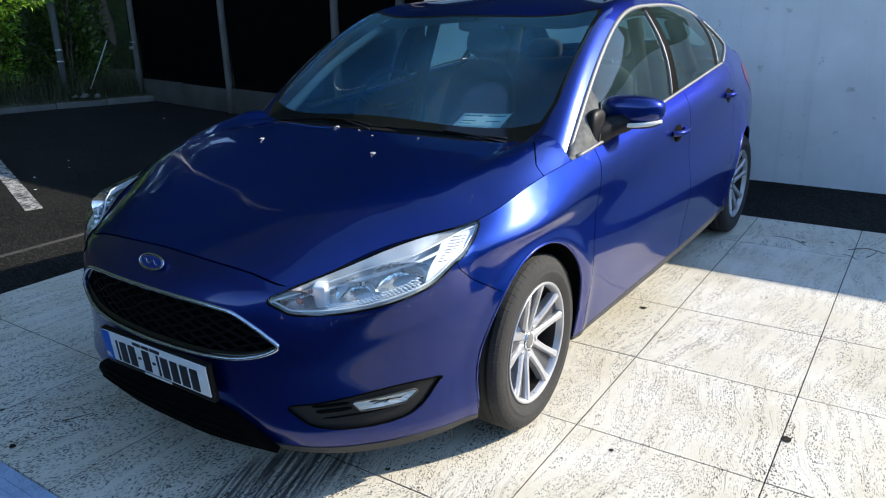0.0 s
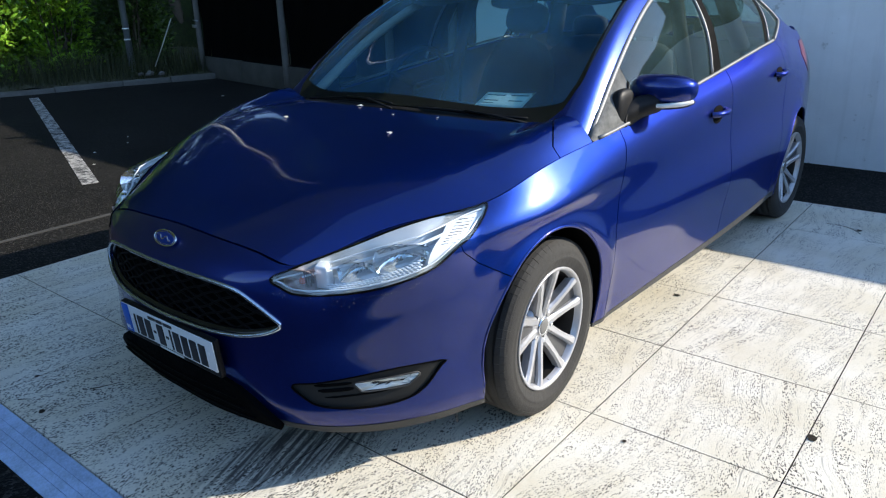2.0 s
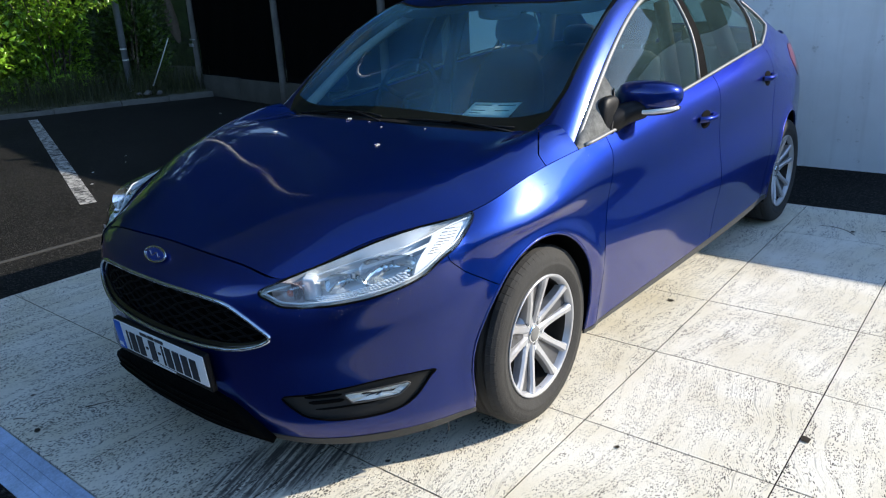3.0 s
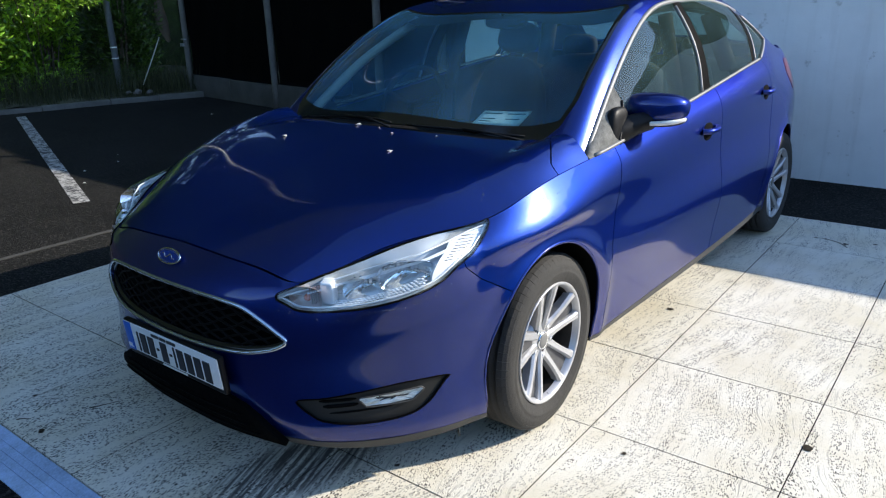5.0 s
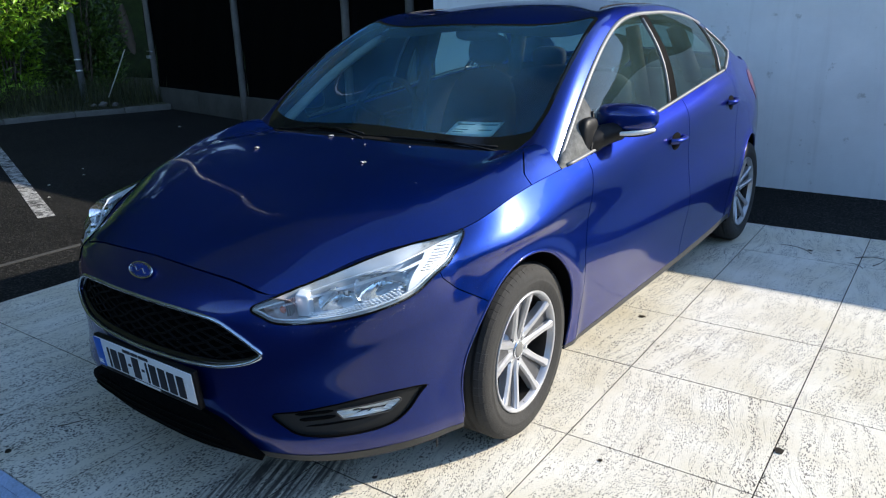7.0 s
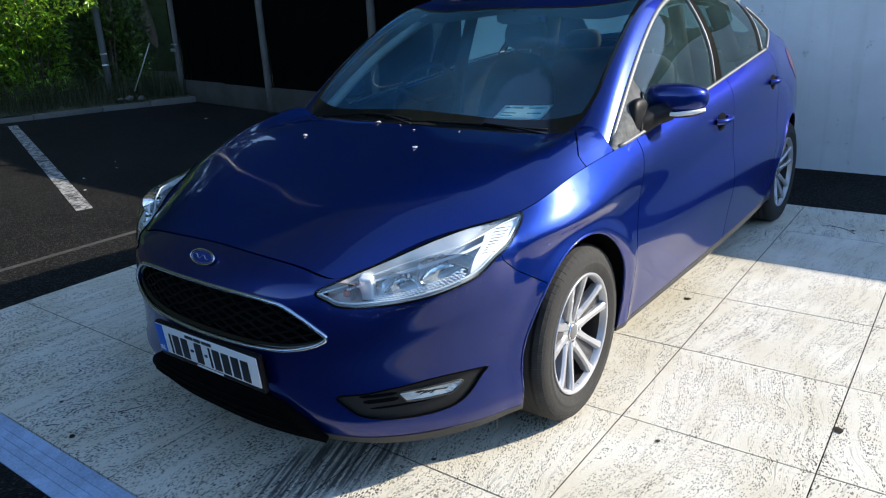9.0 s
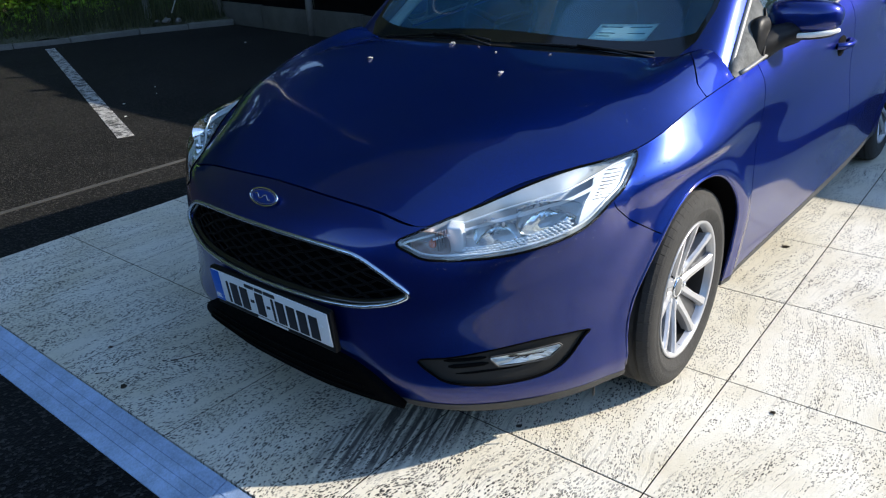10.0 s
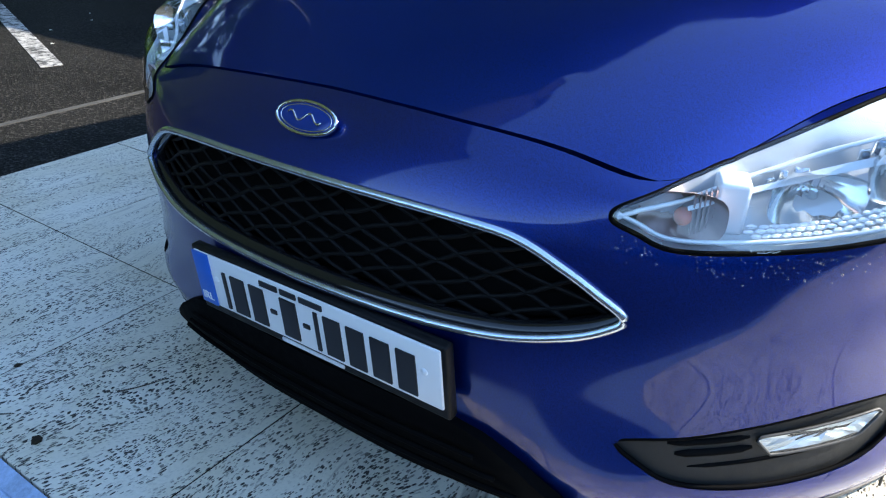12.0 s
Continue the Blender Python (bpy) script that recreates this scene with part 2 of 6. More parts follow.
# ---------------------------------------------------------------- car: surface
# Lines of the half body from the nose's middle round the corner and along the side to the tail's middle, bottom to shoulder.
LOWER = [(0, -.83, .165), (.25, -.82, .168), (.37, -.798, .176), (.475, -.765, .176), (.66, -.62, .165), (.805, -.38, .175), (.855, -.10, .20), (.861, .35, .20),
         (.875, 1.4, .20), (.868, 2.3, .22), (.79, 2.98, .26), (.63, 3.36, .28), (0, 3.52, .30)]
FOG = [(0, -.86, .33), (.25, -.845, .33), (.37, -.822, .33), (.47, -.79, .33), (.66, -.655, .335), (.815, -.42, .345), (.872, -.12, .36), (.880, .35, .36),
       (.892, 1.4, .36), (.888, 2.3, .38), (.812, 2.98, .40), (.66, 3.40, .42), (0, 3.57, .44)]
WAIST = [(0, -.872, .47), (.25, -.855, .47), (.37, -.830, .477), (.47, -.795, .485), (.66, -.665, .50), (.82, -.44, .52), (.886, -.12, .54), (.896, .35, .52),
         (.91, 1.4, .52), (.903, 2.3, .56), (.822, 2.98, .60), (.67, 3.40, .62), (0, 3.59, .62)]
CREASE = [(0, -.855, .62), (.25, -.838, .62), (.37, -.812, .623), (.46, -.775, .628), (.65, -.63, .645), (.805, -.41, .67), (.874, -.12, .70), (.877, .35, .69),
          (.88, 1.4, .73), (.868, 2.3, .80), (.795, 2.98, .84), (.66, 3.37, .86), (0, 3.55, .84)]
SHOULDER = [(0, -.772, .715), (.25, -.768, .706), (.38, -.752, .690), (.465, -.735, .674), (.605, -.525, .737), (.776, -.30, .786), (.828, -.077, .838), (.830, .27, .872),
            (.822, 1.37, .970), (.797, 2.28, 1.052), (.70, 2.97, 1.045), (.595, 3.33, 1.04), (0, 3.5, 1.055)]
COWL = [(0, .17, .95), (.25, .19, .945), (.5, .245, .933), (.775, .30, .86)]
CENTRE_HOOD = [(0, -.772, .715), (0, -.5, .805), (0, -.1, .905), (0, .17, .95)]
# Lines of the upper body from the windscreen's foot to the tail.
RAIL = [(.80, .29, .868), (.726, .677, 1.147), (.662, 1.06, 1.333), (.617, 1.494, 1.378), (.593, 2.02, 1.366), (.62, 2.55, 1.245), (.67, 2.97, 1.07), (.58, 3.38, 1.045)]
MID = [(.40, .225, .935), (.385, .625, 1.185), (.35, 1.02, 1.37), (.335, 1.51, 1.43), (.33, 2.04, 1.417), (.345, 2.58, 1.285), (.36, 3.03, 1.087), (.35, 3.46, 1.055)]
CROWN = [(0, .17, .95), (0, .585, 1.208), (0, .985, 1.385), (0, 1.50, 1.445), (0, 2.04, 1.432), (0, 2.61, 1.30), (0, 3.06, 1.097), (0, 3.5, 1.06)]

LAMP_BULGE = .058
# a rounded crest just under the shoulder
CREST = []
for k, (a, b) in enumerate(zip(CREASE, SHOULDER)):
    out = (0, -1) if k < 2 else (.5, -.85) if k < 4 else (.70, -.70) if k < 6 else (1, 0)
    bulge = .006 if k < 3 else .008 if k < 4 else .013 if k < 6 else .019 if k < 10 else .004
    f = {5: .74, 6: .52, 7: .70}.get(k, .82)
    CREST.append(((1 - f) * a[0] + f * b[0] + bulge * out[0], (1 - f) * a[1] + f * b[1] + bulge * out[1], (1 - f) * a[2] + f * b[2]))
# a chin under the fog lamps that turns up a little
CHIN = []
for k, (a, b) in enumerate(zip(LOWER, FOG)):
    out = (0, -1) if k < 2 else (.4, -.9) if k < 4 else (.8, -.6)
    bulge = (.0, .002, .008, .016, .021, .018, .004)[k] if k < 7 else 0
    CHIN.append((.40 * a[0] + .60 * b[0] + bulge * out[0], .40 * a[1] + .60 * b[1] + bulge * out[1], .40 * a[2] + .60 * b[2]))
side = loft([LOWER, CHIN, FOG, WAIST, CREASE, CREST, SHOULDER], 261, 81, 3)
# fair the bumper's face between chin and grille height
for turn in range(44):
    soft = np.clip((side[:, :, 2] - .25) / .06, 0, 1) * np.clip((.60 - side[:, :, 2]) / .06, 0, 1) * np.clip((-.25 - side[:, :, 1]) / .1, 0, 1)
    even = side.copy()
    even[1:-1] = .25 * side[:-2] + .5 * side[1:-1] + .25 * side[2:]
    if turn % 4 == 0:
        even[:, 1:-1] = .25 * even[:, :-2] + .5 * even[:, 1:-1] + .25 * even[:, 2:]
    side += (even - side) * soft[:, :, None]


def flare(p, cy, cz):
    r = math.hypot(p[1] - cy, p[2] - cz)
    return 0.009 * math.exp(-((r - 0.355) / 0.030) ** 2) if p[0] > 0.7 else 0.0


for row in side:
    for p in row:
        p[0] += flare(p, 0.0, 0.31) + flare(p, 2.648, 0.31)

shoulder_line = side[-1]
# The headlight stands out from the corner like an eye under its lid.
lid = np.array([q for q in shoulder_line if q[0] > .3 and q[1] < .3])
LAMP_OUT = np.array((.63, -.68, .37))


def lamp_bulge(p, z):
    """How far the corner stands out at x + y = p and height z."""
    below = float(np.interp(p, lid[:, 0] + lid[:, 1], lid[:, 2])) - z
    if below <= 0 or below > .24:
        return 0.0
    along_p = float(np.interp(p, [-.22, -.12, .0, .10, .24, .36, .48], [0, .0, .34, .76, 1.0, .65, 0]))
    down = math.sin(min(below / .055, 1) * math.pi / 2) * (.5 + .5 * math.cos(math.pi * min(max((below - .065) / .145, 0), 1)))
    return LAMP_BULGE * along_p * down


def stood_out(p, z):
    """Where the point p, z of the flat corner lies on the bulged one."""
    h = lamp_bulge(p, z)
    return p + (LAMP_OUT[0] + LAMP_OUT[1]) * h, z + LAMP_OUT[2] * h


for row in side:
    for q in row:
        if q[0] > .3 and q[1] < .1:
            q += LAMP_OUT * lamp_bulge(q[0] + q[1], q[2])


def on_shoulder(y):
    far = shoulder_line[60:]
    return np.array([np.interp(y, far[:, 1], far[:, 0]), y, np.interp(y, far[:, 1], far[:, 2])])


def resampled(curve, n, lead=0):
    k = lead_in(curve, lead)
    c = chords(k) - chords(k)[lead]
    return spline(k, c, np.linspace(0, c[-1], n))


# Bonnet: a Coons patch between the nose edge, the wing edge, the cowl and the middle.
edge = shoulder_line[:next(i for i, p in enumerate(shoulder_line) if p[0] > .7 and p[1] > .30)]
corner = min(range(len(edge)), key=lambda i: abs(edge[i][0] - 0.475))
NS, NT = 41, 61
front, wing = resampled(edge[:corner + 1], NS), resampled(edge[corner:], NT)
cowl_line, middle = resampled(COWL[:3] + [tuple(edge[-1])], NS, 2), resampled(CENTRE_HOOD, NT)


def coons(s, t):
    """Points of the bonnet at arrays s (middle to wing) and t (nose to cowl)."""
    a = np.array([spline(c, np.linspace(0, 1, len(c)), s) for c in (front, cowl_line)])
    b = np.array([spline(c, np.linspace(0, 1, len(c)), t) for c in (middle, wing)])
    u, v = s[None, :, None], t[:, None, None]
    g = ((1 - v) * a[0][None] + v * a[1][None] + (1 - u) * b[0][:, None] + u * b[1][:, None]
         - ((1 - u) * (1 - v) * front[0] + u * (1 - v) * front[-1] + (1 - u) * v * cowl_line[0] + u * v * cowl_line[-1]))
    # a soft crease from the lamp to the pillar's foot, the strip outside it falling towards the wing
    fold_y, fold_x = (-.80, -.70, -.52, -.39, -.31, -.23, -.10, .06, .32), (.43, .465, .56, .637, .667, .688, .707, .716, .728)
    for row in g:
        past = row[:, 0] - np.interp(row[:, 1], fold_y, fold_x)
        at = float(np.interp(0.0, past, s)) if past[-1] > 0 else 1.0
        if at < .97:
            rise = np.where(s < at, np.clip(s / at, 0, 1) ** 4, np.clip((1 - s) / (1 - at), 0, 1))
            for _ in range(3):
                rise[1:-1] = .25 * rise[:-2] + .5 * rise[1:-1] + .25 * rise[2:]
            row[:, 2] += .15 * max(0, float(row[-1, 0]) - float(np.interp(at, s, row[:, 0]))) * rise
    g[:, :, 2] += (0.026 * np.sin(np.pi * np.clip(u, 0, 1) ** 1.7) * np.sin(np.pi * np.clip(v, 0, 1) ** 0.9))[:, :, 0]
    # a ridge that rises towards the windscreen pillar's foot and turns over to the wing
    rim = g[:, -1:, 0]
    rise = np.clip((g[:, :, 1] + .20) / .42, 0, 1) ** 1.1
    inner = np.clip((g[:, :, 0] - (rim - .21)) / .135, 0, 1)
    outer = np.clip((rim - g[:, :, 0]) / .075, 0, 1)
    g[:, :, 2] += .050 * rise * inner ** 2 * (3 - 2 * inner) * np.sin(outer * np.pi / 2)
    return g


hood = coons(np.linspace(0, 0.9965, NS), np.linspace(0.007, 1, NT))

# Upper body: roof, screens and boot lid, mirrored through the middle for a smooth crown.


def rolled(share, lift):
    """The roof rail drawn towards the middle and raised off the surface, for a rounded edge."""
    out = []
    for k, (a, b) in enumerate(zip(RAIL, MID)):
        lean = (0, .4, .6, .2, 0, -.2, -.1, 0)[k]
        size = lift * (1.0, 1, .8, .5, .45, .4, .2, .1)[k]
        out.append(((1 - share) * a[0] + share * b[0], (1 - share) * a[1] + share * b[1] - lean * size, (1 - share) * a[2] + share * b[2] + size * math.sqrt(1 - lean * lean)))
    return out


ROLL, ROLL_IN = rolled(.10, .044), rolled(.30, .038)
mirror = [[(-x, y, z) for x, y, z in c] for c in (RAIL, ROLL, ROLL_IN, MID)]
upper = loft(mirror + [CROWN, MID, ROLL_IN, ROLL, RAIL], 161, 121)
rail_line = upper[-1]
belt_line = np.array([on_shoulder(p[1]) for p in rail_line])
bulge = (rail_line + belt_line) / 2
bulge[:, 0] += 0.03 * np.clip((rail_line[:, 2] - belt_line[:, 2]) / 0.35, 0, 1)
bulge[:, 2] += 0.01
glass_side = loft([belt_line, bulge, rail_line], 161, 25)


# ---------------------------------------------------------------- car: cutting the skin into panels
def distance(points, poly):
    """Signed distance of 2D points to a closed polygon, negative inside."""
    p, q = np.asarray(points, float), np.asarray(poly, float)
    best = np.full(len(p), 1e9)
    inside = np.zeros(len(p), bool)
    for a, b in zip(q, np.roll(q, -1, axis=0)):
        d = b - a
        t = np.clip(((p - a) @ d) / max(d @ d, 1e-12), 0, 1)
        best = np.minimum(best, np.linalg.norm(p - a - t[:, None] * d, axis=1))
        cross = (a[1] > p[:, 1]) != (b[1] > p[:, 1])
        with np.errstate(divide="ignore", invalid="ignore"):
            inside ^= cross & (p[:, 0] < a[0] + (p[:, 1] - a[1]) * d[0] / d[1])
    return np.where(inside, -best, best)


def cut(mesh, f):
    """Splits a triangle mesh along f = 0 into what has f < 0 and the rest."""
    v, tris = mesh
    v = np.asarray(v, float)
    val = np.asarray(f(v), float)
    val[np.abs(val) < 1e-6] = 1e-6
    verts = [list(v), list(v)]
    made, out = {}, [[], []]

    def between(i, j):
        key = (min(i, j), max(i, j))
        if key not in made:
            t = val[i] / (val[i] - val[j])
            q = v[i] + t * (v[j] - v[i])
            for k in (0, 1):
                verts[k].append(q)
            made[key] = len(verts[0]) - 1
        return made[key]

    for tri in tris:
        neg = [val[i] < 0 for i in tri]
        n = sum(neg)
        if n in (0, 3):
            out[0 if n else 1].append(tri)
            continue
        odd = neg.index(n == 1)
        a, b, c = tri[odd], tri[(odd + 1) % 3], tri[(odd + 2) % 3]
        ab, ac = between(a, b), between(a, c)
        lone, pair = (0, 1) if n == 1 else (1, 0)
        out[lone].append((a, ab, ac))
        out[pair] += [(ab, b, c), (ab, c, ac)]
    result = []
    for k in (0, 1):
        used = sorted({i for t in out[k] for i in t})
        new_id = {i: j for j, i in enumerate(used)}
        result.append((np.array([verts[k][i] for i in used]).reshape(-1, 3), [tuple(new_id[i] for i in t) for t in out[k]]))
    return result


def gap(mesh, f, width=0.0045):
    """As cut(), with a strip of that width left out between."""
    return cut(mesh, lambda v: f(v) + width / 2)[0], cut(mesh, lambda v: f(v) - width / 2)[1]


def xz(poly):
    return lambda v: np.where(v[:, 1] < 0.3, distance(v[:, [0, 2]], poly), 1.0)


def diagonal(poly):
    """Polygons on the front corner, in x + y and z."""
    return lambda v: np.where((v[:, 1] < 0.1) & (v[:, 0] > 0.3), distance(np.stack([v[:, 0] + v[:, 1], v[:, 2]], axis=1), poly), 1.0)


def both(mesh):
    """A half and its mirror image as one mesh."""
    v, t = np.asarray(mesh[0]), mesh[1]
    n = len(v)
    return np.concatenate([v, v * (-1, 1, 1)]), list(t) + [(a + n, c + n, b + n) for a, b, c in t]


def other(mesh):
    return np.asarray(mesh[0]) * (-1, 1, 1), [(a, c, b) for a, b, c in mesh[1]]


def sheet(mesh, depth=0.008, shift=0.0):
    """A bmesh of the mesh, its open rims folded inwards by depth, moved out along its normals by shift."""
    bm = from_data([tuple(p) for p in mesh[0]], mesh[1])
    bmesh.ops.remove_doubles(bm, verts=bm.verts, dist=2e-4)
    bm.normal_update()
    if shift:
        for v, n in [(v, v.normal.copy()) for v in bm.verts]:
            v.co += n * shift
    if depth:
        rims = [e for e in bm.edges if e.is_boundary]
        inner = {}
        for e in rims:
            for v in e.verts:
                if v not in inner:
                    inner[v] = (v, v.normal.copy())
        inner = {v: bm.verts.new(v.co - n * depth) for v, n in inner.values()}
        for e in rims:
            l = e.link_loops[0]
            a, b = l.vert, l.link_loop_next.vert
            try:
                bm.faces.new((b, a, inner[a], inner[b]))
            except ValueError:
                pass
            e.smooth = False
    return bm


class Skin:
    """Finds points on a mesh by two of its coordinates."""

    def __init__(self, mesh, flat):
        self.v, self.t = np.asarray(mesh[0], float), np.asarray(mesh[1])
        self.q = flat(self.v)
        self.ok = np.all(np.isfinite(self.q[self.t]).all(axis=2), axis=1)
        self.a, self.b, self.c = (self.v[self.t[:, k]] for k in range(3))
        self.n = np.cross(self.b - self.a, self.c - self.a)
        self.n /= np.maximum(np.linalg.norm(self.n, axis=1), 1e-12)[:, None]

    def at(self, x, y, off=0.0):
        p, q, r = (self.q[self.t[:, k]] for k in range(3))
        with np.errstate(all="ignore"):
            det = (q[:, 0] - p[:, 0]) * (r[:, 1] - p[:, 1]) - (r[:, 0] - p[:, 0]) * (q[:, 1] - p[:, 1])
            u = ((x - p[:, 0]) * (r[:, 1] - p[:, 1]) - (r[:, 0] - p[:, 0]) * (y - p[:, 1])) / det
            w = ((q[:, 0] - p[:, 0]) * (y - p[:, 1]) - (x - p[:, 0]) * (q[:, 1] - p[:, 1])) / det
            miss = np.maximum(np.maximum(-u, -w), u + w - 1)
        miss = np.where(self.ok & np.isfinite(miss), miss, 1e9)
        i = int(np.argmin(miss))
        uu, ww = float(np.clip(u[i], 0, 1)), float(np.clip(w[i], 0, 1))
        return Vector(self.a[i] + uu * (self.b[i] - self.a[i]) + ww * (self.c[i] - self.a[i])) + Vector(self.n[i]) * off


def rounded(poly, n=10, closed=True):
    """A smooth curve through 2D or 3D points."""
    p = [Vector(q) for q in poly]
    m, out = len(p), []
    for i in range(m if closed else m - 1):
        a, b = (p[i - 1], p[(i + 2) % m]) if closed else (p[max(i - 1, 0)], p[min(i + 2, m - 1)])
        q, r = p[i], p[(i + 1) % m]
        for k in range(n):
            t = k / n
            out.append(0.5 * (2 * q + (r - a) * t + (2 * a - 5 * q + 4 * r - b) * t * t + (3 * q - a - 3 * r + b) * t ** 3))
    if not closed:
        out.append(p[-1])
    return [tuple(q) for q in out]


def corners(poly, n=5):
    """The polygon's straight sides, divided."""
    p = [Vector(q) for q in poly]
    return [tuple(p[i].lerp(p[(i + 1) % len(p)], (k + .25) / n)) for i in range(len(p)) for k in range(n)]


def shrunk(poly, d):
    """The polygon drawn in by d."""
    q = np.asarray(poly, float)
    area = np.sum(q[:, 0] * np.roll(q[:, 1], -1) - np.roll(q[:, 0], -1) * q[:, 1])
    t = np.roll(q, -1, axis=0) - np.roll(q, 1, axis=0)
    n = np.stack([-t[:, 1], t[:, 0]], axis=1) * (1 if area > 0 else -1)
    return [tuple(x) for x in q + d * n / np.maximum(np.linalg.norm(n, axis=1), 1e-9)[:, None]]


side_mesh = triangles(side)
glass_mesh = triangles(glass_side)
upper_mesh = triangles(upper, True)
nose = Skin(side_mesh, lambda v: np.where((v[:, 1] < 0.2)[:, None], v[:, [0, 2]], np.nan))
flank = Skin(side_mesh, lambda v: np.where((v[:, 0] > 0.6)[:, None], v[:, [1, 2]], np.nan))
corner_skin = Skin(side_mesh, lambda v: np.where(((v[:, 1] < 0.1) & (v[:, 0] > 0.3))[:, None], np.stack([v[:, 0] + v[:, 1], v[:, 2]], axis=1), np.nan))
window_skin = Skin(glass_mesh, lambda v: v[:, [1, 2]])
top_skin = Skin(upper_mesh, lambda v: v[:, [0, 1]])
hood_skin = Skin(triangles(hood), lambda v: v[:, [0, 1]])

LAMP = rounded([(-.335, .636), (-.318, .652), (-.222, .674), (-.042, .708), (.167, .747), (.382, .778), (.53, .792), (.466, .73), (.385, .694), (.291, .654),
                (.149, .627), (-.005, .611), (-.155, .605), (-.249, .607), (-.298, .622)])
LAMP = [stood_out(p, z) for p, z in LAMP]
GRILLE_HALF = [(.0, .618), (.17, .616), (.28, .611), (.35, .601), (.407, .572), (.448, .544), (.478, .518), (.458, .499), (.417, .482), (.348, .466), (.27, .459), (.18, .456), (.0, .455)]
GRILLE = GRILLE_HALF + [(-x, z) for x, z in GRILLE_HALF[-2:0:-1]]
FOGBOX = rounded([(-.300, .331), (-.174, .346), (-.035, .362), (.147, .378), (.334, .376), (.31, .354), (.245, .302), (.155, .273), (-.013, .262), (-.176, .269), (-.246, .291)])
FOGLAMP = [(-.048, .340), (.212, .354), (.226, .346), (.174, .317), (-.010, .311)]
VALANCE = [(-1, .307), (.24, .307), (.315, .287), (.37, .255), (.41, .217), (.435, .186), (.445, .0), (-1, .0)]
BUMPER = [(-2, 0), (.1, 0), (.0, .31), (-.20, .545), (-.256, .582), (-.351, .642), (-.405, .69), (-.47, .95), (-2, .95)]
WING = [(-2, 0), (.352, 0), (.35, .33), (.366, .555), (.439, .734), (.478, .835), (.48, 1.2), (-2, 1.2)]
FRONT_DOOR = [(-2, 0), (1.44, 0), (1.455, .45), (1.485, .80), (1.50, .97), (1.50, 1.2), (-2, 1.2)]
REAR_DOOR = [(-2, 0), (2.2, 0), (2.19, .45), (2.24, .66), (2.34, .85), (2.27, 1.055), (2.26, 1.2), (-2, 1.2)]
SILL = [(-2, .0), (2.3, .0), (2.3, .250), (1.2, .228), (.2, .214), (-2, .214)]


def arch(y, z=.312, r=.352):
    return lambda v: np.where(v[:, 0] > 0.5, np.hypot((v[:, 1] - y) * 1.085, v[:, 2] - z) - r, 1.0)


car = empty("car", label="parked glossy dark blue four-door saloon car with rain drops", category="car")


def pair(name, mesh, material, label="", depth=0.008, shift=0.0, smooth=True):
    """The part on both sides of the car."""
    obs = []
    for m in (mesh, other(mesh)):
        obs.append(part(name, sheet(m, depth, shift), material, car, label, smooth))
    return obs


rest = side_mesh
for y in (-.03, 2.63):
    rest = cut(rest, arch(y))[1]
lamp_skin, rest = cut(rest, diagonal(LAMP))
fog_skin, rest = cut(rest, diagonal(FOGBOX))
grille_skin, rest = cut(rest, xz(GRILLE_HALF + [(-1, .455), (-1, .618)]))
bumper, rest = gap(rest, lambda v: distance(v[:, [1, 2]], BUMPER), 0.003)
valance, bumper = cut(bumper, xz(VALANCE))
lip, bumper = cut(bumper, lambda v: v[:, 2] - 0.198)
sill, rest = gap(rest, lambda v: np.where(v[:, 1] > .2, distance(v[:, [1, 2]], SILL), 1.0), 0.003)
wing_panel, rest = gap(rest, lambda v: distance(v[:, [1, 2]], WING))
front_door, rest = gap(rest, lambda v: distance(v[:, [1, 2]], FRONT_DOOR))
rear_door, rest = gap(rest, lambda v: distance(v[:, [1, 2]], REAR_DOOR))
TAIL = [(2.93, .93), (3.02, .82), (4.0, .80), (4.0, .99), (3.0, 1.0)]
tail_skin, rest = gap(rest, lambda v: np.where(v[:, 0] > .35, distance(v[:, [1, 2]], TAIL), 1.0), 0.003)
tail, rest = gap(rest, lambda v: 3.05 + 0.5 * (v[:, 2] - .3) - v[:, 1])

part("front_bumper", sheet(both(bumper)), PAINT, car, "painted front bumper with rain drops")
vb = sheet(both(valance), 0.02)
for v in vb.verts:
    k = min(1, max(0, (abs(v.co.x) - 0.25) / 0.2))
    v.co.y -= 0.012 + 0.014 * k
    v.co.x *= 1 + 0.03 * k
part("lower_valance", vb, MESH_BLACK, car, "matt black lower valance")
for z, reach in ((.205, .375), (.232, .345), (.262, .315)):
    line = [(x, nose.at(abs(x), z, .026 + .012 * min(1, max(0, (abs(x) - .25) / .2))).y, z) for x in np.linspace(-reach, reach, 33)]
    part("valance_slat", tube(line, .0042, 6), MESH_BLACK, car)
pair("bumper_lip", lip, LIP, "dusty dark grey plastic lip", 0.02, 0.002)
pair("wing", wing_panel, PAINT)
door_f = pair("front_door", front_door, PAINT)
door_r = pair("rear_door", rear_door, PAINT)
pair("sill", sill, LIP, "dusty grey sill")
pair("rear_quarter", rest, PAINT)
part("rear_bumper", sheet(both(tail)), PAINT, car)
pair("tail_lamp", tail_skin, TAIL_RED, "red tail lamp lens", 0.01, 0.002)

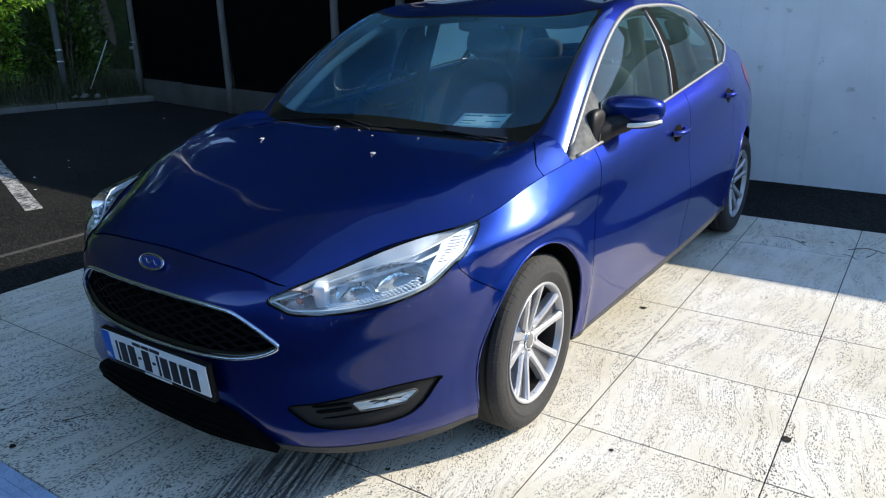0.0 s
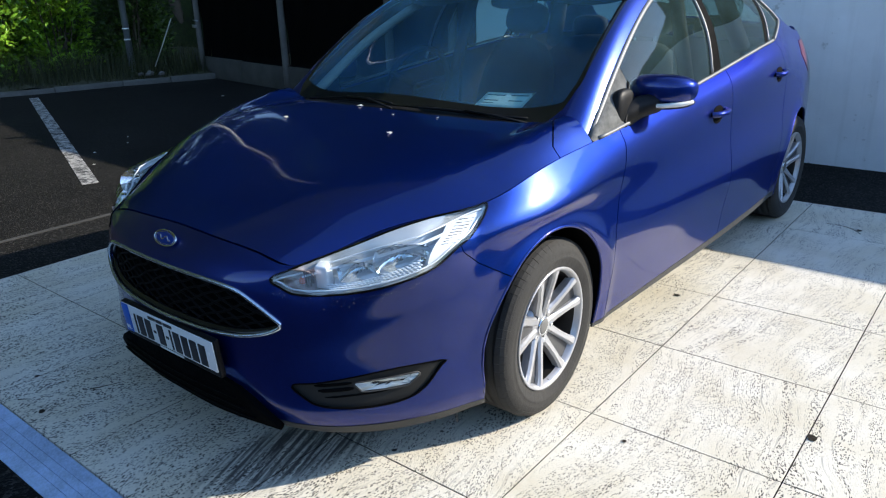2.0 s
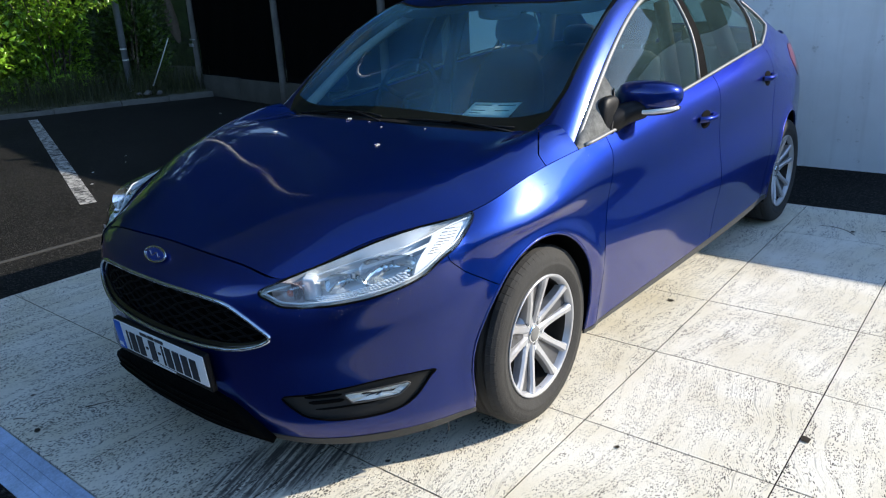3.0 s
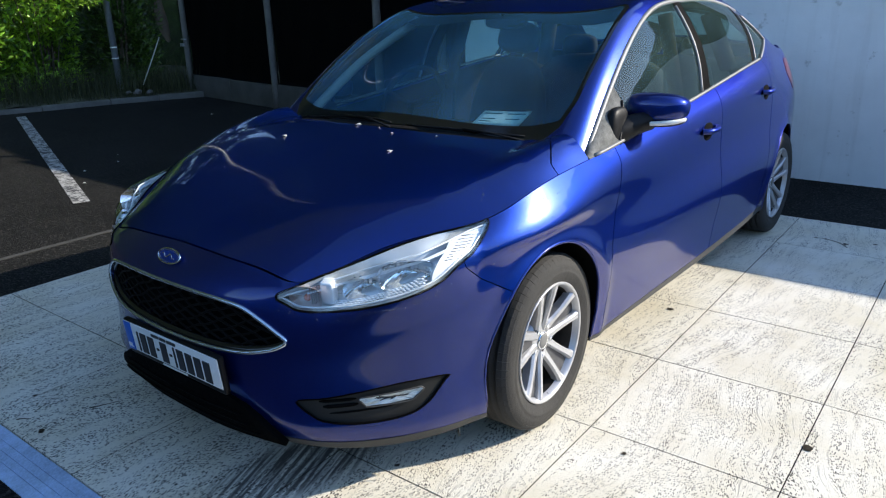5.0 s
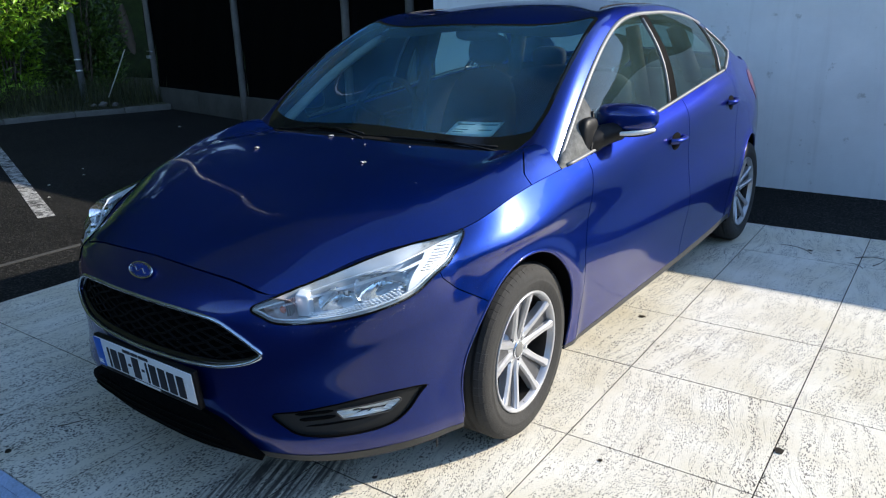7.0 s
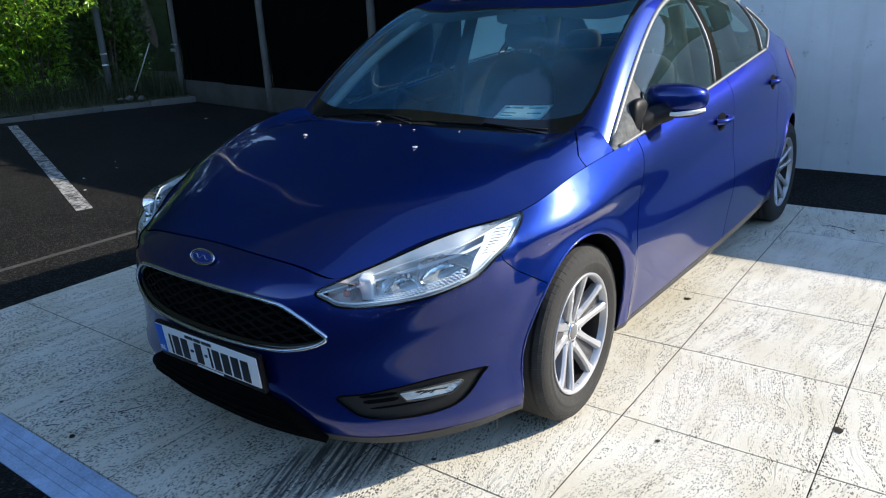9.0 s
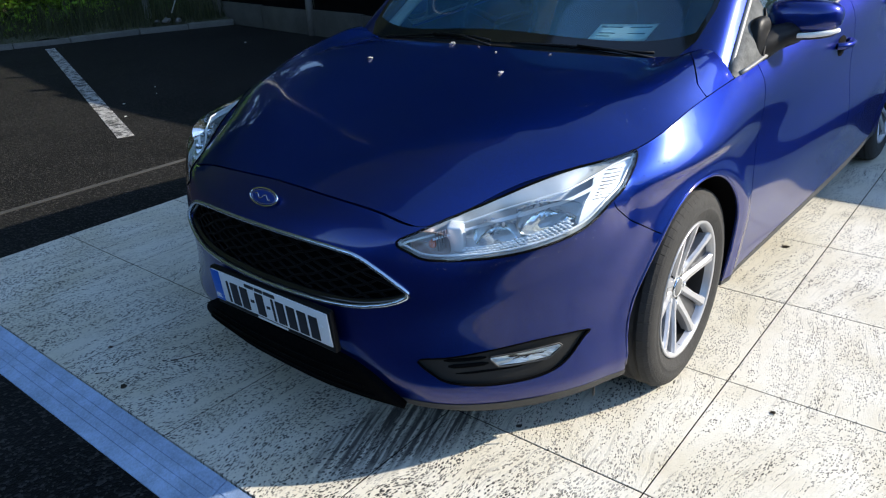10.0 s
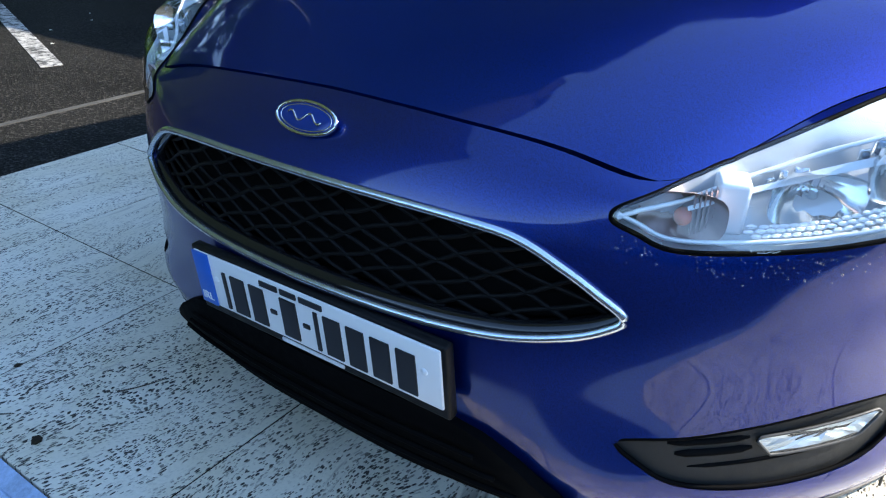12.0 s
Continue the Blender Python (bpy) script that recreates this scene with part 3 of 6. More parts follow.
# bonnet, cowl and the feet of the windscreen pillars
HOOD_BACK = [(-1, -1), (1.2, -1), (1.2, .06), (.80, .081), (.655, .315), (.63, .30), (.586, .215), (.48, .155), (.25, .13), (0, .125), (-1, .125)]
hood_mesh = triangles(hood)
bonnet, back = gap(hood_mesh, lambda v: distance(v[:, [0, 1]], HOOD_BACK), 0.005)
cowl, foot = cut(back, lambda v: distance(v[:, [0, 1]], [(-1, 0), (.6, 0), (.64, .26), (.65, .5), (-1, .5)]))
part("bonnet", sheet(both(bonnet), 0.012), PAINT, car, "glossy blue bonnet with petals and rain drops")
part("cowl_panel", sheet(both(cowl), 0.01, -0.012), BLACK, car, "black plastic cowl panel")
pair("pillar_foot", foot, PAINT)
full = triangles(coons(np.linspace(0, 1, 31), np.linspace(0, 1, 41)))
part("bonnet_liner", sheet(both(full), 0.0, -0.02), DARK, car)

# windscreen, roof and rear screen
SCREEN = [(-1, -1), (.5, -1), (.62, .215), (.690, .325), (.700, .43), (.672, .69), (.625, .985), (.59, 1.012), (.33, .925), (.115, .876), (0, .87), (-1, .87)]
BACKLIGHT = [(-1, 2.30), (.36, 2.33), (.44, 2.36), (.54, 2.84), (.50, 2.92), (-1, 2.98)]
upper_half = cut(upper_mesh, lambda v: -v[:, 0] - 1e-5)[0]
screen, roof = cut(upper_half, lambda v: distance(v[:, [0, 1]], SCREEN))
backlight, roof = cut(roof, lambda v: distance(v[:, [0, 1]], BACKLIGHT))
frit, glass = cut(screen, lambda v: np.minimum(-distance(v[:, [0, 1]], SCREEN) - 0.018, v[:, 1] - .222 - .28 * v[:, 0] ** 2))
glass = both(glass)
screen_ob = part("windscreen", sheet(glass, 0.004), SCREEN_GLASS, car, "clear windscreen")
screen_ob.visible_shadow = False
part("windscreen_border", sheet(both(frit), 0.004), GLOSSY, car, "black border of the windscreen")
part("roof", sheet(both(roof), 0.01), PAINT, car)
bl = part("rear_screen", sheet(both(backlight), 0.004), GLASS, car, "tinted rear screen")
bl.visible_shadow = False
for sx in (1, -1):
    line = [Vector(upper[110 if sx > 0 else 10][j]) + Vector((0, 0, .002)) for j in range(50, 118, 2)]
    part("roof_strip", tube(line, 0.003, 6), BLACK, car)

# side windows
TIP = [(-1, -1), (2.20, -1), (2.235, 1.05), (2.49, 1.128), (2.505, 1.15), (2.40, 1.225), (2.23, 1.32), (2.21, 2), (-1, 2)]
dlo, c_pillar = cut(glass_mesh, lambda v: distance(v[:, [1, 2]], TIP))
pair("rear_pillar", c_pillar, PAINT)
B_POST = [(1.345, .9), (1.352, .985), (1.40, 1.34), (1.41, 1.5), (1.50, 1.5), (1.487, 1.34), (1.452, 1.0), (1.447, .9)]
C_POST = [(2.06, 1.0), (2.09, 1.075), (2.225, 1.30), (2.24, 1.5), (2.28, 1.5), (2.265, 1.29), (2.15, 1.06), (2.14, 1.0)]
TRI = [(-1, -1), (.505, -1), (.50, .87), (.60, 1.03), (.62, 2), (-1, 2)]
post, panes = cut(dlo, lambda v: distance(v[:, [1, 2]], B_POST))
post2, panes = cut(panes, lambda v: distance(v[:, [1, 2]], C_POST))
tri, panes = cut(panes, lambda v: distance(v[:, [1, 2]], TRI))
pair("door_post", post, MESH_BLACK, "black window post", 0.008, 0.001)
pair("quarter_post", post2, MESH_BLACK, "", 0.008, 0.001)
pair("mirror_triangle", tri, TRIANGLE, "dull grey mirror mounting triangle", 0.006, 0.001)
fw, rw = cut(panes, lambda v: v[:, 1] - 1.5)
rw, qw = cut(rw, lambda v: v[:, 1] - 2.2 - 0.75 * (v[:, 2] - 1.18))
for name, mesh in (("front_window", fw), ("rear_window", rw), ("quarter_window", qw)):
    for ob in pair(name, mesh, GLASS, "tinted side glass with rain drops", 0.004):
        ob.visible_shadow = False
belt = [window_skin.at(y, np.interp(y, belt_line[:, 1], belt_line[:, 2]) + float(np.interp(y, [.4, .8], [.004, .009])), 0.003) for y in np.linspace(.33, 2.22, 40)]
rail_pts = [Vector(rail_line[j]) + Vector((0.004, 0, -0.010)) for j in range(0, 161) if .33 < rail_line[j][1] < 2.36]
tail_pts = [window_skin.at(y, z, 0.004) for y, z in rounded([(2.24, 1.06), (2.48, 1.132), (2.492, 1.15), (2.39, 1.222), (2.31, 1.275)], 5, False)]
post_line = [window_skin.at(y, z, 0.004) for y, z in rounded([(1.342, .985), (1.37, 1.15), (1.392, 1.345)], 5, False)]
tri_line = [window_skin.at(y, z, 0.004) for y, z in rounded([(.50, .872), (.55, .95), (.60, 1.03)], 4, False)]
quarter_line = [window_skin.at(y, z, 0.004) for y, z in rounded([(2.13, 1.06), (2.19, 1.16), (2.25, 1.285)], 4, False)]
for sx in (1, -1):
    for name, line, r, m in (("belt_trim", belt, .0070, SATIN), ("window_trim", rail_pts, .0105, SATIN), ("window_tip_trim", tail_pts, .007, SATIN),
                             ("post_trim", post_line, .007, SATIN), ("triangle_seal", tri_line, .005, BLACK), ("quarter_trim", quarter_line, .005, SATIN)):
        part(name, tube([(sx * p[0], p[1], p[2]) for p in line], r, 8), m, car, "satin bright window trim" if m is SATIN else "")


# ---------------------------------------------------------------- car: lamps, grille, plate
def loop_on(skin, poly, off, sx=1):
    return [Vector((sx * p.x, p.y, p.z)) for p in (skin.at(a, b, off) for a, b in poly)]


def bowl(rx, rz, depth, steps=32, rings=6):
    """An open reflector, rounded square, its mouth towards -y."""
    verts, faces = [(0, depth, 0)], []
    for i in range(1, rings + 1):
        for k in range(steps):
            a = math.tau * k / steps
            c, s = math.cos(a), math.sin(a)
            n = (abs(c) ** 3.2 + abs(s) ** 3.2) ** (-1 / 3.2) * i / rings
            verts.append((rx * c * n, depth * (1 - (i / rings) ** 2) + .004 * (k % 2) * (i < rings), rz * s * n))
    faces += [(0, 1 + k, 1 + (k + 1) % steps) for k in range(steps)]
    for i in range(rings - 1):
        a = 1 + i * steps
        faces += [(a + k, a + steps + k, a + steps + (k + 1) % steps, a + (k + 1) % steps) for k in range(steps)]
    return from_data(verts, faces)


def ball(centre, radii, seg=16, rings=10):
    bm = bmesh.new()
    bmesh.ops.create_uvsphere(bm, u_segments=seg, v_segments=rings, radius=1.0, matrix=Matrix.LocRotScale(centre, None, radii))
    return bm


def at_corner(bm, p, z, off, sx, turn=35, tip=8):
    """Moves a shape built at the origin, facing -y, onto the front corner of that side."""
    c = corner_skin.at(*stood_out(p, z), off)
    m = Matrix.Translation((sx * c.x, c.y, c.z)) @ Matrix.Rotation(radians(turn * sx), 4, "Z") @ Matrix.Rotation(radians(tip), 4, "X")
    bm.transform(m)
    return bm


for sx in (1, -1):
    lens_mesh = lamp_skin if sx > 0 else other(lamp_skin)
    lens = part("headlight", sheet(lens_mesh, 0.012, 0.003), CLEAR, car, "clear wet headlight lens")
    lens.visible_shadow = False
    part("lamp_housing", sheet(lens_mesh, 0.0, -0.065), HOUSING, lens)
    rim_loops = [loop_on(corner_skin, LAMP, -.001, sx), loop_on(corner_skin, shrunk(LAMP, .004), -.02, sx), loop_on(corner_skin, shrunk(LAMP, .006), -.064, sx)]
    n = len(LAMP)
    quads = [(r * n + i, r * n + (i + 1) % n, (r + 1) * n + (i + 1) % n, (r + 1) * n + i) for r in range(2) for i in range(n)]
    part("lamp_wall", from_data([q for r in rim_loops for q in r], [q if sx > 0 else q[::-1] for q in quads]), HOUSING, lens)
    part("lamp_seal", tube(loop_on(corner_skin, LAMP, .0, sx), 0.0032, 6, True), MESH_BLACK, lens, "black rubber seal")
    part("lamp_frame", tube(loop_on(corner_skin, shrunk(LAMP, .011), -.008, sx), 0.0030, 6, True), LAMP_WHITE, lens, "bright inner frame")
    for p, z, rx, rz in ((-.008, .662, .056, .036), (.175, .690, .082, .044)):
        part("reflector", at_corner(bowl(rx, rz, .05), p, z, -.030, sx, 35 if p < .1 else 50), BRIGHT, lens, "bright fluted reflector bowl")
        for k in range(7):
            x = rx * (-.78 + .26 * k)
            bm = box(x - rx * .09, x + rx * .09, .026 + .02 * (1 - (x / rx) ** 2), .032 + .02 * (1 - (x / rx) ** 2), -rz * .10, rz * .5 * (1 - .3 * abs(x / rx)), .002)
            bm.transform(Matrix.Rotation(radians(-4 + 9 * (k % 3)), 4, "Y"))
            part("flute", at_corner(bm, p, z, -.030, sx, 35 if p < .1 else 50), CHROME, lens, smooth=False)
        part("bulb", at_corner(ball((0, .026, 0), (.008, .016, .008)), p, z, -.030, sx), CLEAR, lens)
    top_edge = [q for q in LAMP[20:60]]
    bm = bmesh.new()
    band = []
    for k, (p, z) in enumerate(top_edge[::2]):
        w = .0024
        band.append([bm.verts.new((sx * q.x, q.y, q.z)) for q in (corner_skin.at(p + .006, z - .019, -.010), corner_skin.at(p + .007, z - .019 - 2.2 * w, -.011))])
    for a, b in zip(band, band[1:]):
        bm.faces.new((a[0], a[1], b[1], b[0]) if sx > 0 else (b[0], b[1], a[1], a[0]))
    part("light_guide", bm, LAMP_WHITE, lens, "pale frosted light strip")
    outer = cut(cut(lamp_skin, diagonal(shrunk(LAMP, .010)))[0], lambda v: .262 + .55 * (v[:, 2] - .66) + 9 * (v[:, 2] - .70) ** 2 - v[:, 0] - v[:, 1])[0]
    part("side_reflector", sheet(outer if sx > 0 else other(outer), 0.014, -.0115), LAMP_WHITE, lens, "bright silvered side reflector")
    part("indicator_chamber", at_corner(bowl(.050, .034, .030), -.225, .641, -.012, sx, 22), CHAMBER, lens, "dull pinkish indicator chamber")
    part("indicator_bulb", at_corner(ball((0, .010, 0), (.011, .013, .011)), -.222, .638, -.016, sx, 22), AMBER, lens, "amber indicator bulb")
    for k in range(5):
        part("chamber_rib", at_corner(box(-.001, .001, -.002, .008, -.026, .026), -.205 + .009 * k, .644 + .002 * k, -.018, sx, 22), CHAMBER, lens, smooth=False)
    part("divider", at_corner(box(-.019, .019, .002, .04, -.034, .034, .006), -.142, .650, -.016, sx, 26), LAMP_WHITE, lens, "pale divider")
    for row in range(4):
        for k in range(25):
            p = -.118 + .0152 * (k + .5 * (row % 2))
            low = np.interp(p, [-.155, -.005, .149, .291], [.605, .611, .627, .654])
            part("facet", at_corner(ball((0, 0, 0), (.0072, .003, .0027), 6, 4), p, low + .010 + row * .0056, -.010 - .005 * row, sx, 40, -20), LAMP_WHITE, lens, smooth=False)
    for k in range(9):
        z = .712 + .007 * k
        a, b = .335 + .009 * k, .40 + .0095 * k
        part("rib", tube([Vector((sx * q.x, q.y, q.z)) for q in (corner_skin.at(*stood_out(a + (b - a) * i / 4, z), -.0112) for i in range(5))], .0015, 5), PLAIN_GREY, lens, "grey moulded rib")

    # fog lamp
    fog_mesh = fog_skin if sx > 0 else other(fog_skin)
    fog = part("fog_lamp_surround", sheet(fog_mesh, 0.0, -.008), FOGBLACK, car, "black fog lamp surround")
    part("surround_rim", tube(loop_on(corner_skin, shrunk(FOGBOX, .003), -.003, sx), 0.0032, 6, True), MESH_BLACK, fog)
    for k, (p0, p1, z, r) in enumerate(((-.205, -.052, .3335, .0055), (-.190, -.045, .3175, .0065), (-.165, .10, .297, .004))):
        line = [corner_skin.at(p, z + .05 * (p + .15), -.0095) for p in np.linspace(p0, p1, 8)]
        part("slot", tube([(sx * q.x, q.y, q.z) for q in line], [r * (.5 if i in (0, 7) else 1) for i in range(8)], 6), DARK, fog)
    ring = loop_on(corner_skin, corners(FOGLAMP, 5), -.002, sx)
    bm = bmesh.new()
    vs = [bm.verts.new(q) for q in ring]
    mid = bm.verts.new(sum(ring, Vector()) / len(ring) + Vector((0, -.004, 0)))
    for i in range(len(vs)):
        bm.faces.new((vs[i], vs[(i + 1) % len(vs)], mid) if sx > 0 else (vs[(i + 1) % len(vs)], vs[i], mid))
    part("fog_lens", bm, CLEAR, fog, "clear fog lamp lens")
    inner = loop_on(corner_skin, shrunk(corners(FOGLAMP, 5), .002), -.0045, sx)
    hub = sum(inner, Vector()) / len(inner) + Vector((0, .002, 0))
    facet_rng = random.Random(5)
    bm = bmesh.new()
    rings = []
    for step in (1.0, .72, .42):
        rings.append([bm.verts.new(hub.lerp(q, step) + Vector((0, facet_rng.uniform(-.003, .003), facet_rng.uniform(-.002, .002)))) for q in inner])
    mid = bm.verts.new(hub)
    n = len(inner)
    for a in range(n):
        b = (a + 1) % n
        loops = [(rings[r][a], rings[r][b], rings[r + 1][b], rings[r + 1][a]) for r in range(2)] + [(rings[2][a], rings[2][b], mid)]
        for q in loops:
            bm.faces.new(q if sx > 0 else q[::-1])
    bmesh.ops.triangulate(bm, faces=bm.faces[:])
    part("fog_reflector", bm, FOG_SILVER, fog, "bright faceted fog lamp reflector", smooth=False)
    part("fog_rim", tube(ring, .0022, 6, True), LIP, fog)

grille = part("grille", sheet(both(grille_skin), 0.0, -.05), DARK, car, "black lattice grille with a bright surround")
path = [Vector((q[0], nose.at(abs(q[0]), q[1], .002).y, q[1])) for q in rounded(GRILLE, 6)]
part("grille_surround", tube(path, .0066, 8, True), GRILLE_BRIGHT, grille, "bright chrome surround")
part("grille_wall", tube([p + Vector((0, .022, 0)) for p in path], .016, 6, True), GLOSSY, grille)


def runs(points):
    """Stretches of 2D points that lie inside the grille."""
    inside = distance(points, GRILLE) < -.004
    out, now = [], []
    for p, ok in zip(points, inside):
        if ok:
            now.append(p)
        elif now:
            out.append(now)
            now = []
    return [r for r in out + [now] if len(r) > 2]


for slope in (0.42, -0.42):
    for k in range(-13, 14):
        xs = np.linspace(-.5, .5, 121)
        zs = .536 + slope * (xs - .077 * k) + .004 * np.sin((xs - .077 * k) * 41)
        for run in runs(np.stack([xs, zs], axis=1)):
            part("grille_bar", tube([(x, nose.at(abs(x), z, -.026).y, z) for x, z in run[::3] + [run[-1]]], .0036, 5), BAR_BLACK, grille)

# badge: an oval with a bright rim and a plain wave in it
badge_c = nose.at(0.0, .678, .006) + Vector((-.006, 0, 0))
tilt = Matrix.Translation(badge_c) @ Matrix.Rotation(radians(-32), 4, "X")
bm = ball((0, 0, 0), (.059, .006, .0235), 32, 10)
bm.transform(tilt)
badge = part("badge", bm, BADGE_BLUE, car, "oval blue badge with a bright rim")
for rx, rz, r in ((.058, .0232, .0028), (.050, .0182, .0010)):
    bm = tube([(rx * math.cos(a), -.003, rz * math.sin(a)) for a in np.linspace(0, 2 * math.pi, 49)[:-1]], r, 6, True)
    bm.transform(tilt)
    part("badge_rim", bm, CHROME, badge)
bm = tube([(x, -.0062, .006 * math.sin(x * 170)) for x in np.linspace(-.034, .034, 30)], .0016, 6)
bm.transform(tilt)
part("badge_wave", bm, CHROME, badge)

# number plate with plain bars in place of its characters
plate_m = Matrix.Translation((.021, -.874, .388)) @ Matrix.Rotation(radians(-1.0), 4, "Y") @ Matrix.Rotation(radians(4), 4, "X")


def on_plate(bm):
    bm.transform(plate_m)
    return bm


holder = part("number_plate", on_plate(box(-.266, .266, -.006, .012, -.068, .056, .004)), BLACK, car, "white number plate in a black holder")
part("plate_face", on_plate(box(-.258, .258, -.010, -.005, -.050, .050, .002)), PLATE_WHITE, holder)
part("plate_band", on_plate(box(-.258, -.218, -.0125, -.009, -.050, .050, .001)), PLATE_BLUE, holder, "blue band")
x = -.188
for w in (.020, .046, .046, .026, .047, .026, .020, .046, .046, .047, .046):
    dash = w == .026
    bar = box(x, x + w - .012, -.0125, -.009, -.011 if dash else -.043, -.003 if dash else .027, .001)
    part("bar", on_plate(bar), PLATE_INK, holder, smooth=False)
    x += w
x = -.092
for w in (.040, .034, .048):
    part("small_bar", on_plate(box(x, x + w, -.0125, -.009, .034, .044, .001)), PLATE_INK, holder, smooth=False)
    x += w + .007
part("holder_bar", on_plate(box(-.065, .070, -.0085, -.005, -.062, -.056, .001)), PLATE_WHITE, holder, smooth=False)
for x in (-.206, .230):
    part("plate_screw", on_plate(ball((x, -.010, .006), (.006, .003, .006))), PLATE_WHITE, holder)

letters = bpy.data.curves.new("letters", "FONT")
letters.body, letters.size, letters.align_x, letters.extrude = "IRL", .021, "CENTER", .0006
text_ob = new("letters", letters)
text_ob.data.materials.append(PLATE_WHITE)
text_ob.parent = holder
text_ob.matrix_world = plate_m @ Matrix.Translation((-.238, -.0132, -.040)) @ Matrix.Rotation(radians(90), 4, "X")


# ---------------------------------------------------------------- car: wheels
def wheel(name):
    w = empty(name)
    prof = [(-.09, .205), (-.102, .235), (-.105, .262), (-.098, .292), (-.082, .306)]
    for g in (-.055, -.018, .018, .055):
        prof += [(g - .008, .3125), (g - .005, .304), (g + .005, .304), (g + .008, .3125)]
    prof += [(.082, .306), (.094, .296), (.098, .290), (.1035, .272), (.105, .262), (.1045, .252), (.106, .249), (.1055, .243), (.102, .235), (.098, .222), (.090, .208)]
    prof = [(x, r if r < .24 else .24 + (r - .24) * .87) for x, r in prof]
    part("tyre", revolve(prof, 72), RUBBER, w, "worn black tyre")
    verts, faces = [], []
    for k in range(68):
        a0, a1 = math.tau * (k + .02) / 68, math.tau * (k + .98) / 68
        n = len(verts)
        for a in (a0, (a0 + a1) / 2, a1):
            verts += [(x, r * math.cos(a), r * math.sin(a)) for x, r in ((.066, .3025), (.068, .3046), (.084, .2996), (.0945, .2908), (.099, .2838), (.097, .2828))]
        for q in range(2):
            for c in range(5):
                b = n + q * 6 + c
                faces.append((b, b + 1, b + 7, b + 6))
        faces += [tuple(n + c for c in range(6))[::-1], tuple(n + 12 + c for c in range(6))]
    tagged(part("tread", from_data(verts, faces), RUBBER, w, smooth=False), kind="stuff")
    rim_prof = [(.090, .209), (.096, .210), (.098, .206), (.094, .199), (.080, .195), (.072, .192)]
    rim = part("rim", revolve(rim_prof, 72), ALLOY, w, "silver five twin-spoke alloy rim")
    part("barrel", revolve([(.073, .192), (.03, .188), (-.085, .187), (-.085, .06)], 48), IRON, w)
    part("brake_disc", revolve([(.012, .03), (.012, .135), (-.01, .135)], 48), IRON, w, "grey brake disc")
    for k in range(5):
        a0 = 2 * math.pi * k / 5 + .08
        for sgn in (-1, 1):
            verts, faces = [], []
            for r, off, half, x1, x0 in ((.035, .020, .018, .060, .025), (.075, .025, .014, .067, .030), (.12, .033, .0125, .078, .042), (.165, .043, .0135, .088, .055), (.199, .051, .020, .094, .066)):
                for y, x in ((off - half, x1 - .008), (off - half * .55, x1), (off + half * .55, x1), (off + half, x1 - .008), (off + half, x0), (off - half, x0)):
                    verts.append((x, sgn * y, r))
            for i in range(4):
                for j in range(6):
                    q = (i * 6 + j, i * 6 + (j + 1) % 6, i * 6 + 6 + (j + 1) % 6, i * 6 + 6 + j)
                    faces.append(q if sgn < 0 else q[::-1])
            bm = from_data(verts, faces)
            bmesh.ops.recalc_face_normals(bm, faces=bm.faces)
            bm.transform(Matrix.Rotation(a0, 4, "X"))
            part("spoke", bm, ALLOY, w, smooth=False)
        web = from_data([(.052, -.014, .05), (.052, .014, .05), (.062, .026, .13), (.074, .042, .195), (.074, -.042, .195), (.062, -.026, .13)], [(0, 1, 2, 5), (5, 2, 3, 4)])
        bmesh.ops.solidify(web, geom=web.faces[:], thickness=.006)
        web.transform(Matrix.Rotation(a0, 4, "X"))
        part("spoke_web", web, ALLOY_GREY, w, "dull grey web between spokes", smooth=False)
        nut = Matrix.Rotation(a0 + math.pi / 5, 4, "X")
        bm = revolve([(.055, .0145), (.0595, .0135), (.054, .011), (.054, 0)], 14)
        bm.transform(nut @ Matrix.Translation((0, 0, .054)))
        part("nut_well", bm, DARK, w)
        bm = revolve([(.050, .0085), (.064, .008), (.066, 0)], 6)
        bm.transform(nut @ Matrix.Translation((0, 0, .054)))
        part("wheel_nut", bm, CHROME, w, smooth=False)
    part("hub", revolve([(.03, .085), (.045, .078), (.052, .066), (.056, .04), (.058, .03)], 40), ALLOY, w)
    part("centre_cap", revolve([(.056, .030), (.063, .027), (.066, .018), (.066, 0)], 32), PLAIN_GREY, w, "grey centre cap")
    part("cap_rim", revolve([(.060, .031), (.065, .029), (.060, .025)], 32), CHROME, w)
    return w


